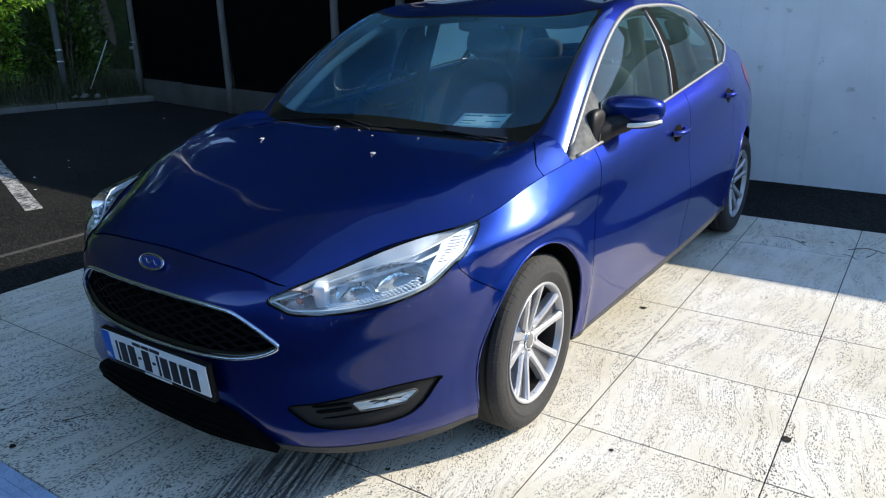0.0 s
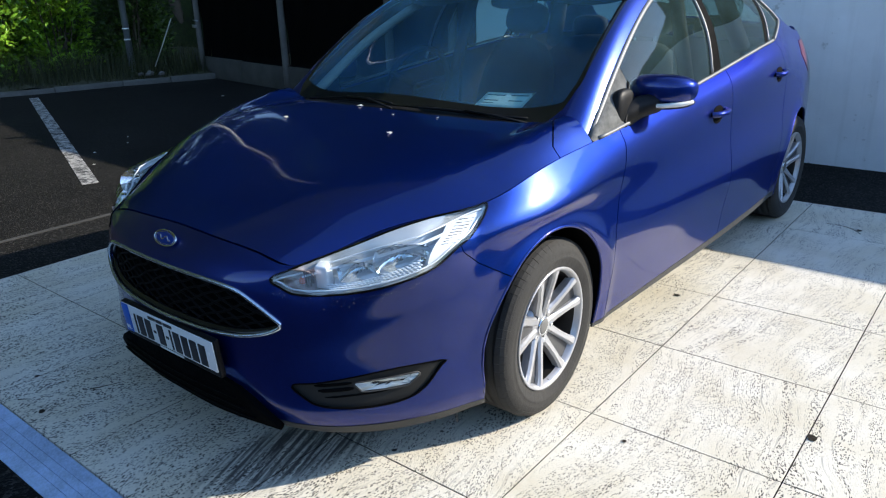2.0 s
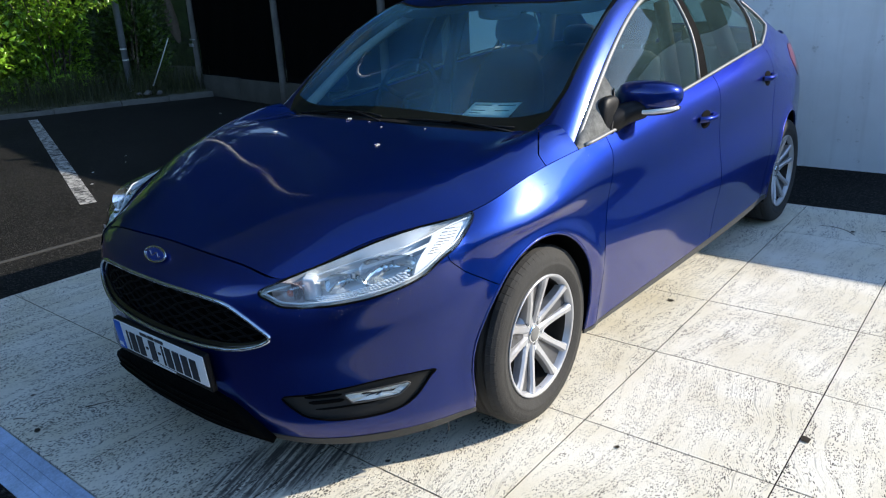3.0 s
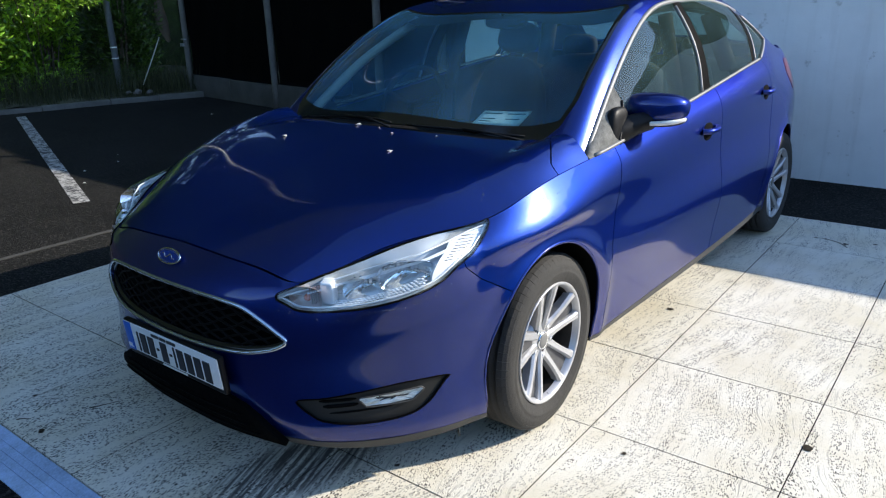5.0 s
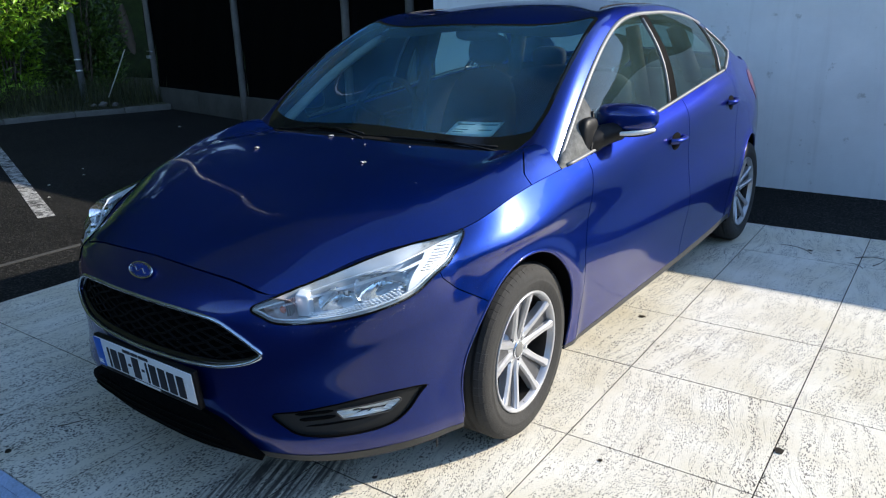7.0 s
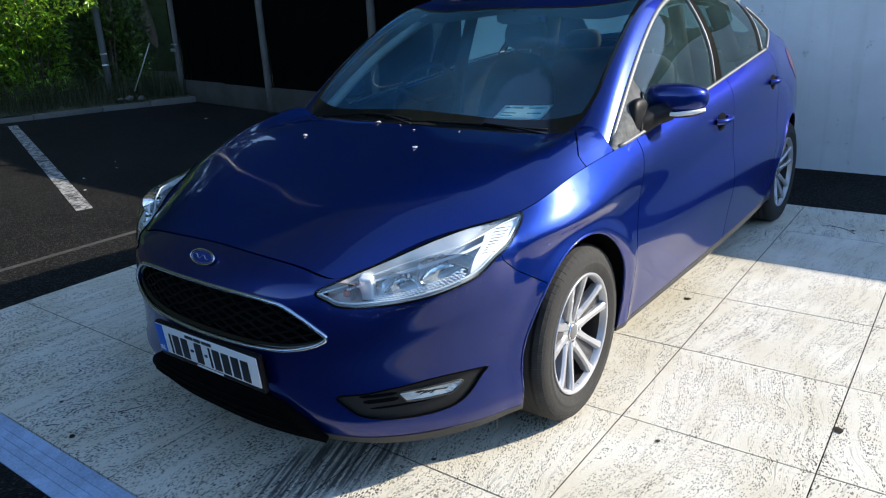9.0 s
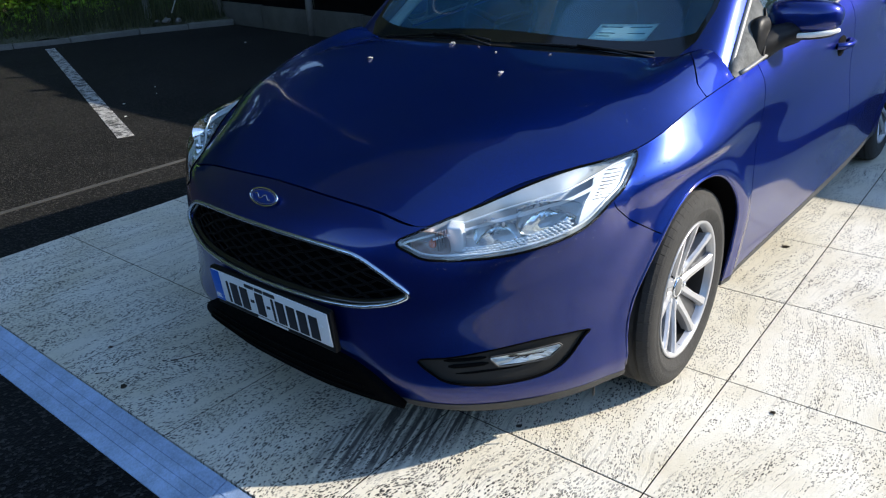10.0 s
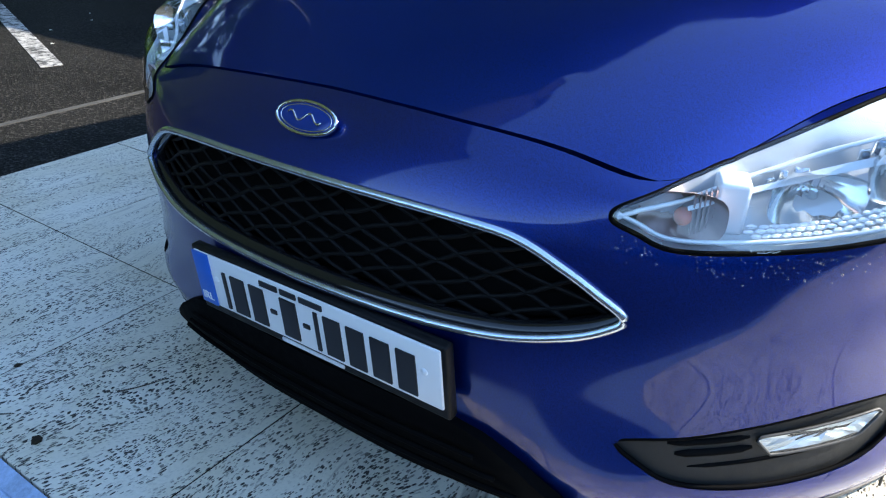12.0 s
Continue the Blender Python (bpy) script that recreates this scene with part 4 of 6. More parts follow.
first = wheel("wheel")
first.parent = car
spots = [(0.0, 1, 2), (0.0, -1, 2), (2.648, 1, 0), (2.648, -1, 0)]
for i, (y, sx, steer) in enumerate(spots):
    m = Matrix.Translation((sx * .768, y, .3045)) @ Matrix.Rotation(radians((0 if sx > 0 else 180) + steer), 4, "Z")
    if i == 0:
        first.matrix_basis = m
    else:
        copy_thing(first, m)
for y in (0.0, 2.648):
    for sx in (1, -1):
        verts, faces = [], []
        for k in range(25):
            a = math.pi * (k / 24 * 1.20 - .10)
            skin_x = flank.at(y - .025 + .345 * math.cos(a), .312 + .362 * math.sin(a)).x
            for x, r in ((.50, .08), (.50, .345), (.72, .345), (skin_x - .004, .343)):
                verts.append((sx * x, y - .025 + r * math.cos(a), .312 + r * 1.05 * math.sin(a)))
        for k in range(24):
            for j in range(3):
                faces.append((k * 4 + j, k * 4 + j + 1, k * 4 + j + 5, k * 4 + j + 4))
        lip_line = [flank.at(y - .03 + (.02 if y > 1 else 0) * .6 + .3545 * math.cos(a) / 1.085, .312 + .3545 * math.sin(a), -.002) for a in np.linspace(math.radians(-14), math.radians(194), 40)]
        part("arch_lip", tube([Vector((sx * q.x, q.y, q.z)) for q in lip_line], .0055, 6), PAINT, car, "rolled blue arch lip")
        part("arch_liner", from_data(verts, faces), DARK, car, "dark wheel arch liner")
part("splash_shield", box(-.74, .74, -.42, -.39, .17, .60, .01), DARK, car)
tray_x = np.linspace(-.80, .80, 33)
tray_y = np.interp(np.abs(tray_x), [p[0] for p in LOWER[:6]], [p[1] for p in LOWER[:6]]) + .012
verts = [(x, y, z) for z in (.172, .184) for x, f in zip(tray_x, tray_y) for y in (f, max(f + .02, -.37))]
faces = []
for k in range(32):
    a, b = 2 * k, 66 + 2 * k
    faces += [(a, a + 1, a + 3, a + 2), (b, b + 2, b + 3, b + 1), (a, a + 2, b + 2, b), (a + 1, b + 1, b + 3, a + 3)]
part("undertray", from_data(verts, faces), DARK, car)
part("drain_stub", tube([(.785, -.41, .18), (.786, -.412, .135)], .0022, 6), LIP, car)
part("underbody", box(-.74, .74, -.30, 3.2, .18, .22, .01), DARK, car)
part("engine_block", box(-.45, .45, -.60, .2, .20, .60, .04), DARK, car)


# ---------------------------------------------------------------- car: mirrors, handles, wipers
def blob(centre, half, power=2.6, seg=28, rings=18, shape=None):
    """A rounded box; shape bends the unit point before it is scaled."""
    bm = bmesh.new()
    bmesh.ops.create_uvsphere(bm, u_segments=seg, v_segments=rings, radius=1.0)
    for v in bm.verts:
        c = v.co
        n = (abs(c.x) ** power + abs(c.y) ** power + abs(c.z) ** power) ** (1 / power)
        c = c / n
        if shape:
            c = shape(c)
        v.co = Vector((centre[0] + c.x * half[0], centre[1] + c.y * half[1], centre[2] + c.z * half[2]))
    return bm


def swept(c):
    return Vector((c.x, c.y + .55 * c.x * (c.x > 0) * c.x + .15, c.z * (1 - .10 * max(0, c.x)) + .03 * c.x))


for sx in (1, -1):
    mb = blob((.872, .70, .997), (.118, .064, .057), 3.0, shape=swept)
    for v in mb.verts:
        v.co.z = max(v.co.z, .955)
        v.co.x *= sx
    if sx < 0:
        bmesh.ops.reverse_faces(mb, faces=mb.faces)
    mirror_ob = part("door_mirror", mb, PAINT, car, "blue door mirror with a black foot")
    low = blob((.879, .705, .958), (.104, .058, .030), 3.0, shape=swept)
    for v in low.verts:
        v.co.z = min(v.co.z, .957)
        v.co.x *= sx
    if sx < 0:
        bmesh.ops.reverse_faces(low, faces=low.faces)
    part("mirror_underside", low, BLACK, mirror_ob)
    line = [(.872, .640, .949), (.91, .648, .950), (.94, .668, .952), (.968, .692, .955), (.988, .722, .960)]
    part("side_indicator", tube([(sx * a, b, c) for a, b, c in rounded(line, 4, False)], [.007 + .002 * math.sin(i / 16 * 3.1) for i in range(17)], 8), PETAL, mirror_ob, "clear side indicator strip")
    part("mirror_base", blob((sx * .800, .548, .904), (.026, .070, .112), 3.4), BLACK, mirror_ob)
    foot_line = [(.775, .555, .905), (.80, .575, .925), (.835, .62, .945), (.87, .68, .955)]
    part("mirror_foot", tube([(sx * a, b, c) for a, b, c in rounded(foot_line, 4, False)], [.062, .060, .057, .053, .050, .047, .044, .042, .040, .039, .038, .037, .036], 12), BLACK, mirror_ob, "black mirror foot")

for door, y0, z0 in ((door_f, 1.315, .815), (door_r, 2.165, .893)):
    for ob, sx in zip(door, (1, -1)):
        c = flank.at(y0, z0, .0)
        # a black blob paints the shade in the recess behind the handle
        handle = part("handle_shade", blob((sx * (c.x - .004), y0 + .01, z0 - .004), (.009, .062, .044), 2.3), DARK, ob, "black patch painting the shade of the handle recess")
        line = [(sx * (flank.at(y, z0 + .012).x + off), y, z0 + .012 + .02 * (y - y0)) for y, off in ((y0 - .070, .004), (y0 - .056, .024), (y0 - .025, .034), (y0 + .025, .034), (y0 + .056, .026), (y0 + .072, .006))]
        part("door_handle", tube(rounded(line, 5, False), .0135, 10), PAINT, ob, "painted door handle")
for x0, x1, y0, y1 in ((-.56, .02, .285, .205), (.10, .58, .20, .30)):
    line = [top_skin.at(x0 + (x1 - x0) * k / 8, y0 + (y1 - y0) * k / 8 - .03, .001) for k in range(9)]
    wiper = part("wiper", tube(line, .004, 6), BLACK, car, "black wiper blade")
    part("wiper_arm", tube([line[4] + Vector((0, -.004, .004)), line[6] + Vector((0, -.012, .002)), line[8] + Vector((.02, -.03, -.012))], .0045, 6), BLACK, wiper)
# ---------------------------------------------------------------- car: cabin
cabin = empty("cabin")
cabin.parent = car
part("cabin_floor", box(-.70, .70, .2, 2.6, .22, .30, .02), CABIN, cabin)
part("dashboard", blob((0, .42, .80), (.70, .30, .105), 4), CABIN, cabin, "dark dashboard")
part("firewall", box(-.72, .72, .12, .20, .25, .86, .02), CABIN, cabin)
part("parcel_shelf", box(-.62, .62, 2.35, 3.0, .98, 1.01, .01), CABIN, cabin)
part("boot_wall", box(-.68, .68, 2.9, 2.95, .25, 1.0, .01), CABIN, cabin)
for sx in (-1, 1):
    top = [belt_line[k] for k in range(0, len(belt_line), 6) if .30 < belt_line[k][1] < 2.9]
    verts = [(sx * (p[0] - d), p[1], z) for p in top for d, z in ((.030, p[2] - .004), (.050, p[2] - .10), (.060, .30))]
    faces = [(3 * k + j, 3 * k + j + 1, 3 * k + j + 4, 3 * k + j + 3) for k in range(len(top) - 1) for j in range(2)]
    card_bm = from_data(verts, faces)
    bmesh.ops.solidify(card_bm, geom=card_bm.faces[:], thickness=.008)
    part("door_card", card_bm, CABIN, cabin)
SEAT_Y = 1.47
for x in (-.36, .36):
    part("seat_cushion", blob((x, SEAT_Y - .25, .50), (.25, .26, .10), 4), CLOTH, cabin)
    bm = blob((0, 0, .30), (.235, .08, .31), 3.4, shape=lambda c: Vector((c.x * (1 - .18 * max(0, c.z)), c.y, c.z)))
    bm.transform(Matrix.Translation((x, SEAT_Y, .50)) @ Matrix.Rotation(radians(-17), 4, "X"))
    part("seat_back", bm, CLOTH, cabin, "dark cloth seat back")
    bm = blob((0, 0, .72), (.13, .05, .085), 3)
    bm.transform(Matrix.Translation((x, SEAT_Y, .50)) @ Matrix.Rotation(radians(-17), 4, "X"))
    part("headrest", bm, CLOTH, cabin)
    for dx in (-.05, .05):
        part("headrest_rod", tube([(x + dx, SEAT_Y + .16, 1.06), (x + dx, SEAT_Y + .20, 1.16)], .006, 6), CHROME, cabin)
part("rear_bench", blob((0, 1.98, .52), (.62, .28, .11), 4), CLOTH, cabin)
bm = blob((0, 0, .27), (.63, .08, .30), 5)
bm.transform(Matrix.Translation((0, 2.2, .52)) @ Matrix.Rotation(radians(-22), 4, "X"))
part("bench_back", bm, CLOTH, cabin)
for x in (-.40, 0, .40):
    part("headrest", blob((x, 2.47, 1.10), (.12, .05, .07), 3), CLOTH, cabin)
ring = [(.185 * math.cos(a), 0, .185 * math.sin(a)) for a in np.linspace(0, 2 * math.pi, 33)[:-1]]
wheel_m = Matrix.Translation((-.36, .74, .93)) @ Matrix.Rotation(radians(-24), 4, "X")
bm = tube(ring, .015, 8, True)
bm.transform(wheel_m)
part("steering_wheel", bm, CABIN, cabin, "dark steering wheel")
for a in (.3, math.pi - .3, -math.pi / 2):
    bm = tube([(0, 0, 0), (.18 * math.cos(a), 0, .18 * math.sin(a))], .016, 6)
    bm.transform(wheel_m)
    part("steering_spoke", bm, CABIN, cabin)
part("rear_view_mirror", blob((.02, .985, 1.300), (.115, .022, .032), 3), CABIN, cabin, "black rear-view mirror")
part("mirror_stalk", tube([(.02, .985, 1.31), (.01, .96, 1.35)], .01, 6), CABIN, cabin)
lining = cut(cut(upper_mesh, lambda v: .93 + .10 * v[:, 0] ** 2 - v[:, 1])[0], lambda v: v[:, 1] - 2.36)[0]
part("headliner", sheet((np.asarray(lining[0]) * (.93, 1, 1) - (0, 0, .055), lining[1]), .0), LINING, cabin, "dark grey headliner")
for sx in (-1, 1):
    rail_trim = [(sx * (p[0] - .035), p[1], p[2] - .022) for p in rail_line if .42 < p[1] < 2.5]
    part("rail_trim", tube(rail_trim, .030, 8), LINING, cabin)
    a_trim = rounded([(sx * .715, .37, .885), (sx * .655, .72, 1.13), (sx * .595, 1.08, 1.305)], 8, False)
    part("screen_pillar_trim", tube(a_trim, .024, 10), PALE_TRIM, cabin, "pale grey pillar trim")
    for a, b, r in (((.68, 1.43, .92), (.575, 1.47, 1.31), .035), ((.60, 2.36, 1.0), (.50, 2.26, 1.29), .05)):
        part("pillar_trim", tube([(sx * a[0], a[1], a[2]), (sx * b[0], b[1], b[2])], r, 8), LINING, cabin)
    part("seat_belt", tube([(sx * .64, 1.40, .55), (sx * .63, 1.42, .90), (sx * .59, 1.46, 1.20)], .012, 6), CLOTH, cabin)


# ---------------------------------------------------------------- surroundings: materials
def tile_material():
    m = mat("pitted_limestone", (0.74, 0.72, 0.66), 0.62)
    geo = node(m, "ShaderNodeNewGeometry")
    info = node(m, "ShaderNodeObjectInfo")
    turn = m.node_tree.nodes.new("ShaderNodeVectorRotate")
    turn.rotation_type = "Z_AXIS"
    spread = m.node_tree.nodes.new("ShaderNodeMath")
    spread.operation = "MULTIPLY_ADD"
    spread.inputs[1].default_value, spread.inputs[2].default_value = 0.5, -0.25
    link(m, info.outputs["Random"], spread.inputs[0])
    link(m, geo.outputs["Position"], turn.inputs["Vector"])
    link(m, spread.outputs[0], turn.inputs["Angle"])
    bend = node(m, "ShaderNodeTexNoise", Scale=2.2, Detail=2)
    link(m, turn.outputs[0], bend.inputs["Vector"])
    warp = m.node_tree.nodes.new("ShaderNodeVectorMath")
    warp.operation = "MULTIPLY_ADD"
    link(m, bend.outputs["Color"], warp.inputs[0])
    warp.inputs[1].default_value = (0.17, 0.17, 0)
    link(m, turn.outputs[0], warp.inputs[2])

    def stretched(kind, scale, **values):
        p = node(m, "ShaderNodeMapping")
        p.inputs["Scale"].default_value = scale
        link(m, warp.outputs[0], p.inputs["Vector"])
        n = node(m, kind, **values)
        link(m, p.outputs[0], n.inputs["Vector"])
        return n

    small = ramp(m, stretched("ShaderNodeTexVoronoi", (190, 84, 1), Scale=1.0).outputs["Distance"], (0.25, grey(1)), (0.34, grey(0)))
    large = ramp(m, stretched("ShaderNodeTexVoronoi", (128, 50, 1), Scale=1.0).outputs["Distance"], (0.24, grey(1)), (0.32, grey(0)))
    rows = ramp(m, stretched("ShaderNodeTexNoise", (26, 2.4, 1), Scale=1.0, Detail=4).outputs[0], (0.42, grey(0.10)), (0.53, grey(1)))
    area = ramp(m, stretched("ShaderNodeTexNoise", (3.2, 2.6, 1), Scale=1.0, Detail=4).outputs[0], (0.32, grey(0.4)), (0.52, grey(1)))
    thin = ramp(m, stretched("ShaderNodeTexNoise", (85, 5, 1), Scale=1.0, Detail=3).outputs[0], (0.60, grey(0)), (0.68, grey(0.35)))
    arcs = ramp(m, stretched("ShaderNodeTexNoise", (2.1, 1.6, 1), Scale=1.0, Detail=2).outputs[0], (0.38, grey(0.1)), (0.56, grey(1)))
    apart = node(m, "ShaderNodeSeparateXYZ")
    link(m, geo.outputs["Position"], apart.inputs[0])
    front = node(m, "ShaderNodeMapRange")
    for k, value in ((1, -0.35), (2, -0.75), (3, 0.0), (4, 1.0)):
        front.inputs[k].default_value = value
    link(m, apart.outputs["Y"], front.inputs[0])
    area = mixed(m, 0.7, area, front.outputs[0], "LIGHTEN")
    pits = mixed(m, 1.0, mixed(m, 1.0, small, rows, "MULTIPLY"), area, "MULTIPLY")
    pits = mixed(m, 1.0, pits, mixed(m, 1.0, large, mixed(m, 1.0, rows, mixed(m, 1.0, arcs, front.outputs[0], "LIGHTEN"), "MULTIPLY"), "MULTIPLY"), "LIGHTEN")
    pits = mixed(m, 1.0, pits, mixed(m, 1.0, thin, arcs, "MULTIPLY"), "LIGHTEN")
    worn_pits = ramp(m, stretched("ShaderNodeTexVoronoi", (112, 64, 1), Scale=1.0).outputs["Distance"], (0.27, grey(1)), (0.36, grey(0)))
    strong = ramp(m, stretched("ShaderNodeTexNoise", (15, 1.6, 1), Scale=1.0, Detail=3).outputs[0], (0.41, grey(0)), (0.52, grey(1)))
    pits = mixed(m, 1.0, pits, mixed(m, 1.0, mixed(m, 1.0, worn_pits, strong, "MULTIPLY"), front.outputs[0], "MULTIPLY"), "LIGHTEN")
    # a rubbed, oily patch where a tyre has turned
    spot = node(m, "ShaderNodeMapping")
    spot.vector_type = "TEXTURE"
    spot.inputs["Location"].default_value = (0.345, -0.70, 0)
    spot.inputs["Rotation"].default_value = (0, 0, radians(72))
    spot.inputs["Scale"].default_value = (0.36, 0.17, 1)
    link(m, geo.outputs["Position"], spot.inputs["Vector"])
    ball_grad = m.node_tree.nodes.new("ShaderNodeTexGradient")
    ball_grad.gradient_type = "SPHERICAL"
    link(m, spot.outputs[0], ball_grad.inputs["Vector"])
    drag = m.node_tree.nodes.new("ShaderNodeVectorRotate")
    drag.rotation_type = "Z_AXIS"
    drag.inputs["Angle"].default_value = radians(-20)
    link(m, geo.outputs["Position"], drag.inputs["Vector"])
    long = node(m, "ShaderNodeMapping")
    long.inputs["Scale"].default_value = (75, 3.5, 1)
    link(m, drag.outputs[0], long.inputs["Vector"])
    lines = node(m, "ShaderNodeTexNoise", Scale=1.0, Detail=5)
    link(m, long.outputs[0], lines.inputs["Vector"])
    streak = ramp(m, lines.outputs[0], (0.36, grey(0)), (0.58, grey(1)))
    oil = mixed(m, 1.0, ramp(m, ball_grad.outputs["Color"], (0.0, grey(0)), (0.4, grey(0.95))), streak, "MULTIPLY")
    cloud = node(m, "ShaderNodeTexNoise", Scale=3.1, Detail=7, Roughness=0.6)
    link(m, geo.outputs["Position"], cloud.inputs["Vector"])
    base = ramp(m, cloud.outputs[0], (0.32, (0.63, 0.565, 0.42)), (0.62, (0.74, 0.695, 0.585)))
    grain = node(m, "ShaderNodeTexNoise", Scale=160, Detail=4)
    link(m, geo.outputs["Position"], grain.inputs["Vector"])
    base = mixed(m, ramp(m, grain.outputs[0], (0.35, grey(0.16)), (0.6, grey(0))), base, (0.42, 0.40, 0.35))
    c = mixed(m, pits, base, mixed(m, front.outputs[0], (0.050, 0.043, 0.032), (0.036, 0.033, 0.029)))
    c = mixed(m, oil, c, (0.05, 0.048, 0.045))
    shade(m, c, ramp(m, cloud.outputs[0], (0.3, grey(0.5)), (0.7, grey(0.72))))
    inv = m.node_tree.nodes.new("ShaderNodeInvert")
    link(m, pits, inv.inputs["Color"])
    bumped(m, inv.outputs[0], 0.7, 0.004)
    return m


def tarmac_material():
    m = mat("tarmac", (0.045, 0.045, 0.046), 0.85, Specular_IOR_Level=0.08)
    at = coords(m)
    stones = node(m, "ShaderNodeTexVoronoi", Scale=110)
    wide = node(m, "ShaderNodeTexNoise", Scale=0.9, Detail=6, Roughness=0.6)
    fine = node(m, "ShaderNodeTexNoise", Scale=60, Detail=5, Roughness=0.7)
    for n in (stones, wide, fine):
        link(m, at, n.inputs["Vector"])
    c = ramp(m, stones.outputs["Color"], (0.1, grey(0.003)), (0.66, grey(0.010)), (1.0, (0.14, 0.13, 0.115)))
    c = mixed(m, 0.55, c, ramp(m, wide.outputs[0], (0.3, (0.006, 0.0062, 0.006)), (0.7, (0.024, 0.0232, 0.021))))
    shade(m, c, ramp(m, fine.outputs[0], (0.3, grey(0.7)), (0.7, grey(0.95))))
    bumped(m, stones.outputs["Distance"], 0.6, 0.006)
    return m


def wall_material():
    m = mat("painted_render", (0.78, 0.79, 0.80), 0.8)
    at = coords(m)
    cloud = node(m, "ShaderNodeTexNoise", Scale=1.3, Detail=8, Roughness=0.62)
    chips = node(m, "ShaderNodeTexNoise", Scale=9, Detail=4, Roughness=0.6)
    grain = node(m, "ShaderNodeTexNoise", Scale=70, Detail=6, Roughness=0.7)
    drip_at = coords(m, (9, 9, 0.55))
    drip = node(m, "ShaderNodeTexNoise", Scale=1.0, Detail=6, Roughness=0.6)
    for n in (cloud, chips, grain):
        link(m, at, n.inputs["Vector"])
    link(m, drip_at, drip.inputs["Vector"])
    c = ramp(m, cloud.outputs[0], (0.3, (0.78, 0.79, 0.80)), (0.62, (0.90, 0.91, 0.92)))
    c = mixed(m, ramp(m, drip.outputs[0], (0.54, grey(0)), (0.78, grey(0.24))), c, (0.44, 0.44, 0.42))
    c = mixed(m, ramp(m, chips.outputs[0], (0.65, grey(0)), (0.72, grey(0.5))), c, (0.34, 0.33, 0.30))
    shade(m, c)
    bumped(m, grain.outputs[0], 0.35, 0.006)
    return m


def faded_line():
    m = mat("worn_road_paint", (0.5, 0.5, 0.48), 0.8)
    at = coords(m)
    worn_at = node(m, "ShaderNodeTexNoise", Scale=14, Detail=8, Roughness=0.75)
    link(m, at, worn_at.inputs["Vector"])
    shade(m, ramp(m, worn_at.outputs[0], (0.44, (0.03, 0.03, 0.03)), (0.52, (0.30, 0.29, 0.27)), (0.72, (0.58, 0.57, 0.53))))
    bumped(m, worn_at.outputs[0], 0.3, 0.006)
    return m


def leaf_material(name, dark, light, gloss=0.35):
    m = mat(name, light, gloss, Subsurface_Weight=0.0)
    geo = node(m, "ShaderNodeNewGeometry")
    c = ramp(m, geo.outputs["Random Per Island"], (0.0, dark), (0.6, light), (1.0, tuple(min(1, 1.7 * x) for x in light)))
    shade(m, c)
    b = m.node_tree.nodes["Principled BSDF"]
    glow = node(m, "ShaderNodeBsdfTranslucent")
    link(m, c, glow.inputs["Color"])
    mix = node(m, "ShaderNodeMixShader", Fac=0.35)
    link(m, b.outputs[0], mix.inputs[1])
    link(m, glow.outputs[0], mix.inputs[2])
    link(m, mix.outputs[0], m.node_tree.nodes["Material Output"].inputs["Surface"])
    return m


TILE = tile_material()
TARMAC = tarmac_material()
WALL = wall_material()
LINE = faded_line()
GROUT = worn("dirty_joint", (0.012, 0.011, 0.010), 0.95, 60, 0.4, 0.2, Specular_IOR_Level=0.05)
EDGE = worn("blue_grey_stone", (0.32, 0.42, 0.58), 0.65, 110, 0.38, 0.4)
FAINT = worn("faint_line", (0.045, 0.044, 0.04), 0.85, 30, 0.6, 0.2)
CONCRETE = worn("weathered_concrete", (0.11, 0.105, 0.092), 0.85, 30, 0.35, 0.4)
BOARD = worn("stained_board", (0.06, 0.057, 0.05), 0.9, 30, 0.45, 0.4)
POST = worn("weathered_post", (0.12, 0.11, 0.098), 0.85, 35, 0.35, 0.35)
SCREENING = worn("black_screening", (0.003, 0.003, 0.0033), 0.95, 40, 0.4, 0.2, Specular_IOR_Level=0.1)
GALVANISED = worn("galvanised_steel", (0.30, 0.31, 0.32), 0.45, 25, 0.2, 0.1, metal=0.5)
PALE_WOOD = worn("pale_wood", (0.42, 0.40, 0.36), 0.7, 40, 0.25, 0.2)
BARK = worn("bark", (0.07, 0.055, 0.04), 0.9, 30, 0.4, 0.5)
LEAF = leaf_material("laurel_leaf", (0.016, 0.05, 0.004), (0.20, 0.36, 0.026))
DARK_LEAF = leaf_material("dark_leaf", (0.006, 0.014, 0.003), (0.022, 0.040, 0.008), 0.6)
# the laurel leaf again, its colour darkened to stand for shade
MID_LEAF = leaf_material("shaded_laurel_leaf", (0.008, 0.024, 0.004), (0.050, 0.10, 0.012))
GRASS = leaf_material("grass_blade", (0.02, 0.028, 0.009), (0.062, 0.068, 0.026), 0.7)
FAR_GREEN = worn("backdrop_green", (0.03, 0.05, 0.014), 0.9, 7, 0.75, 0.8)
DEAD_LEAF = worn("dead_leaf", (0.045, 0.035, 0.022), 0.8, 80, 0.4, 0.2)
SOIL = worn("verge_soil", (0.05, 0.05, 0.025), 0.95, 18, 0.5, 0.6)

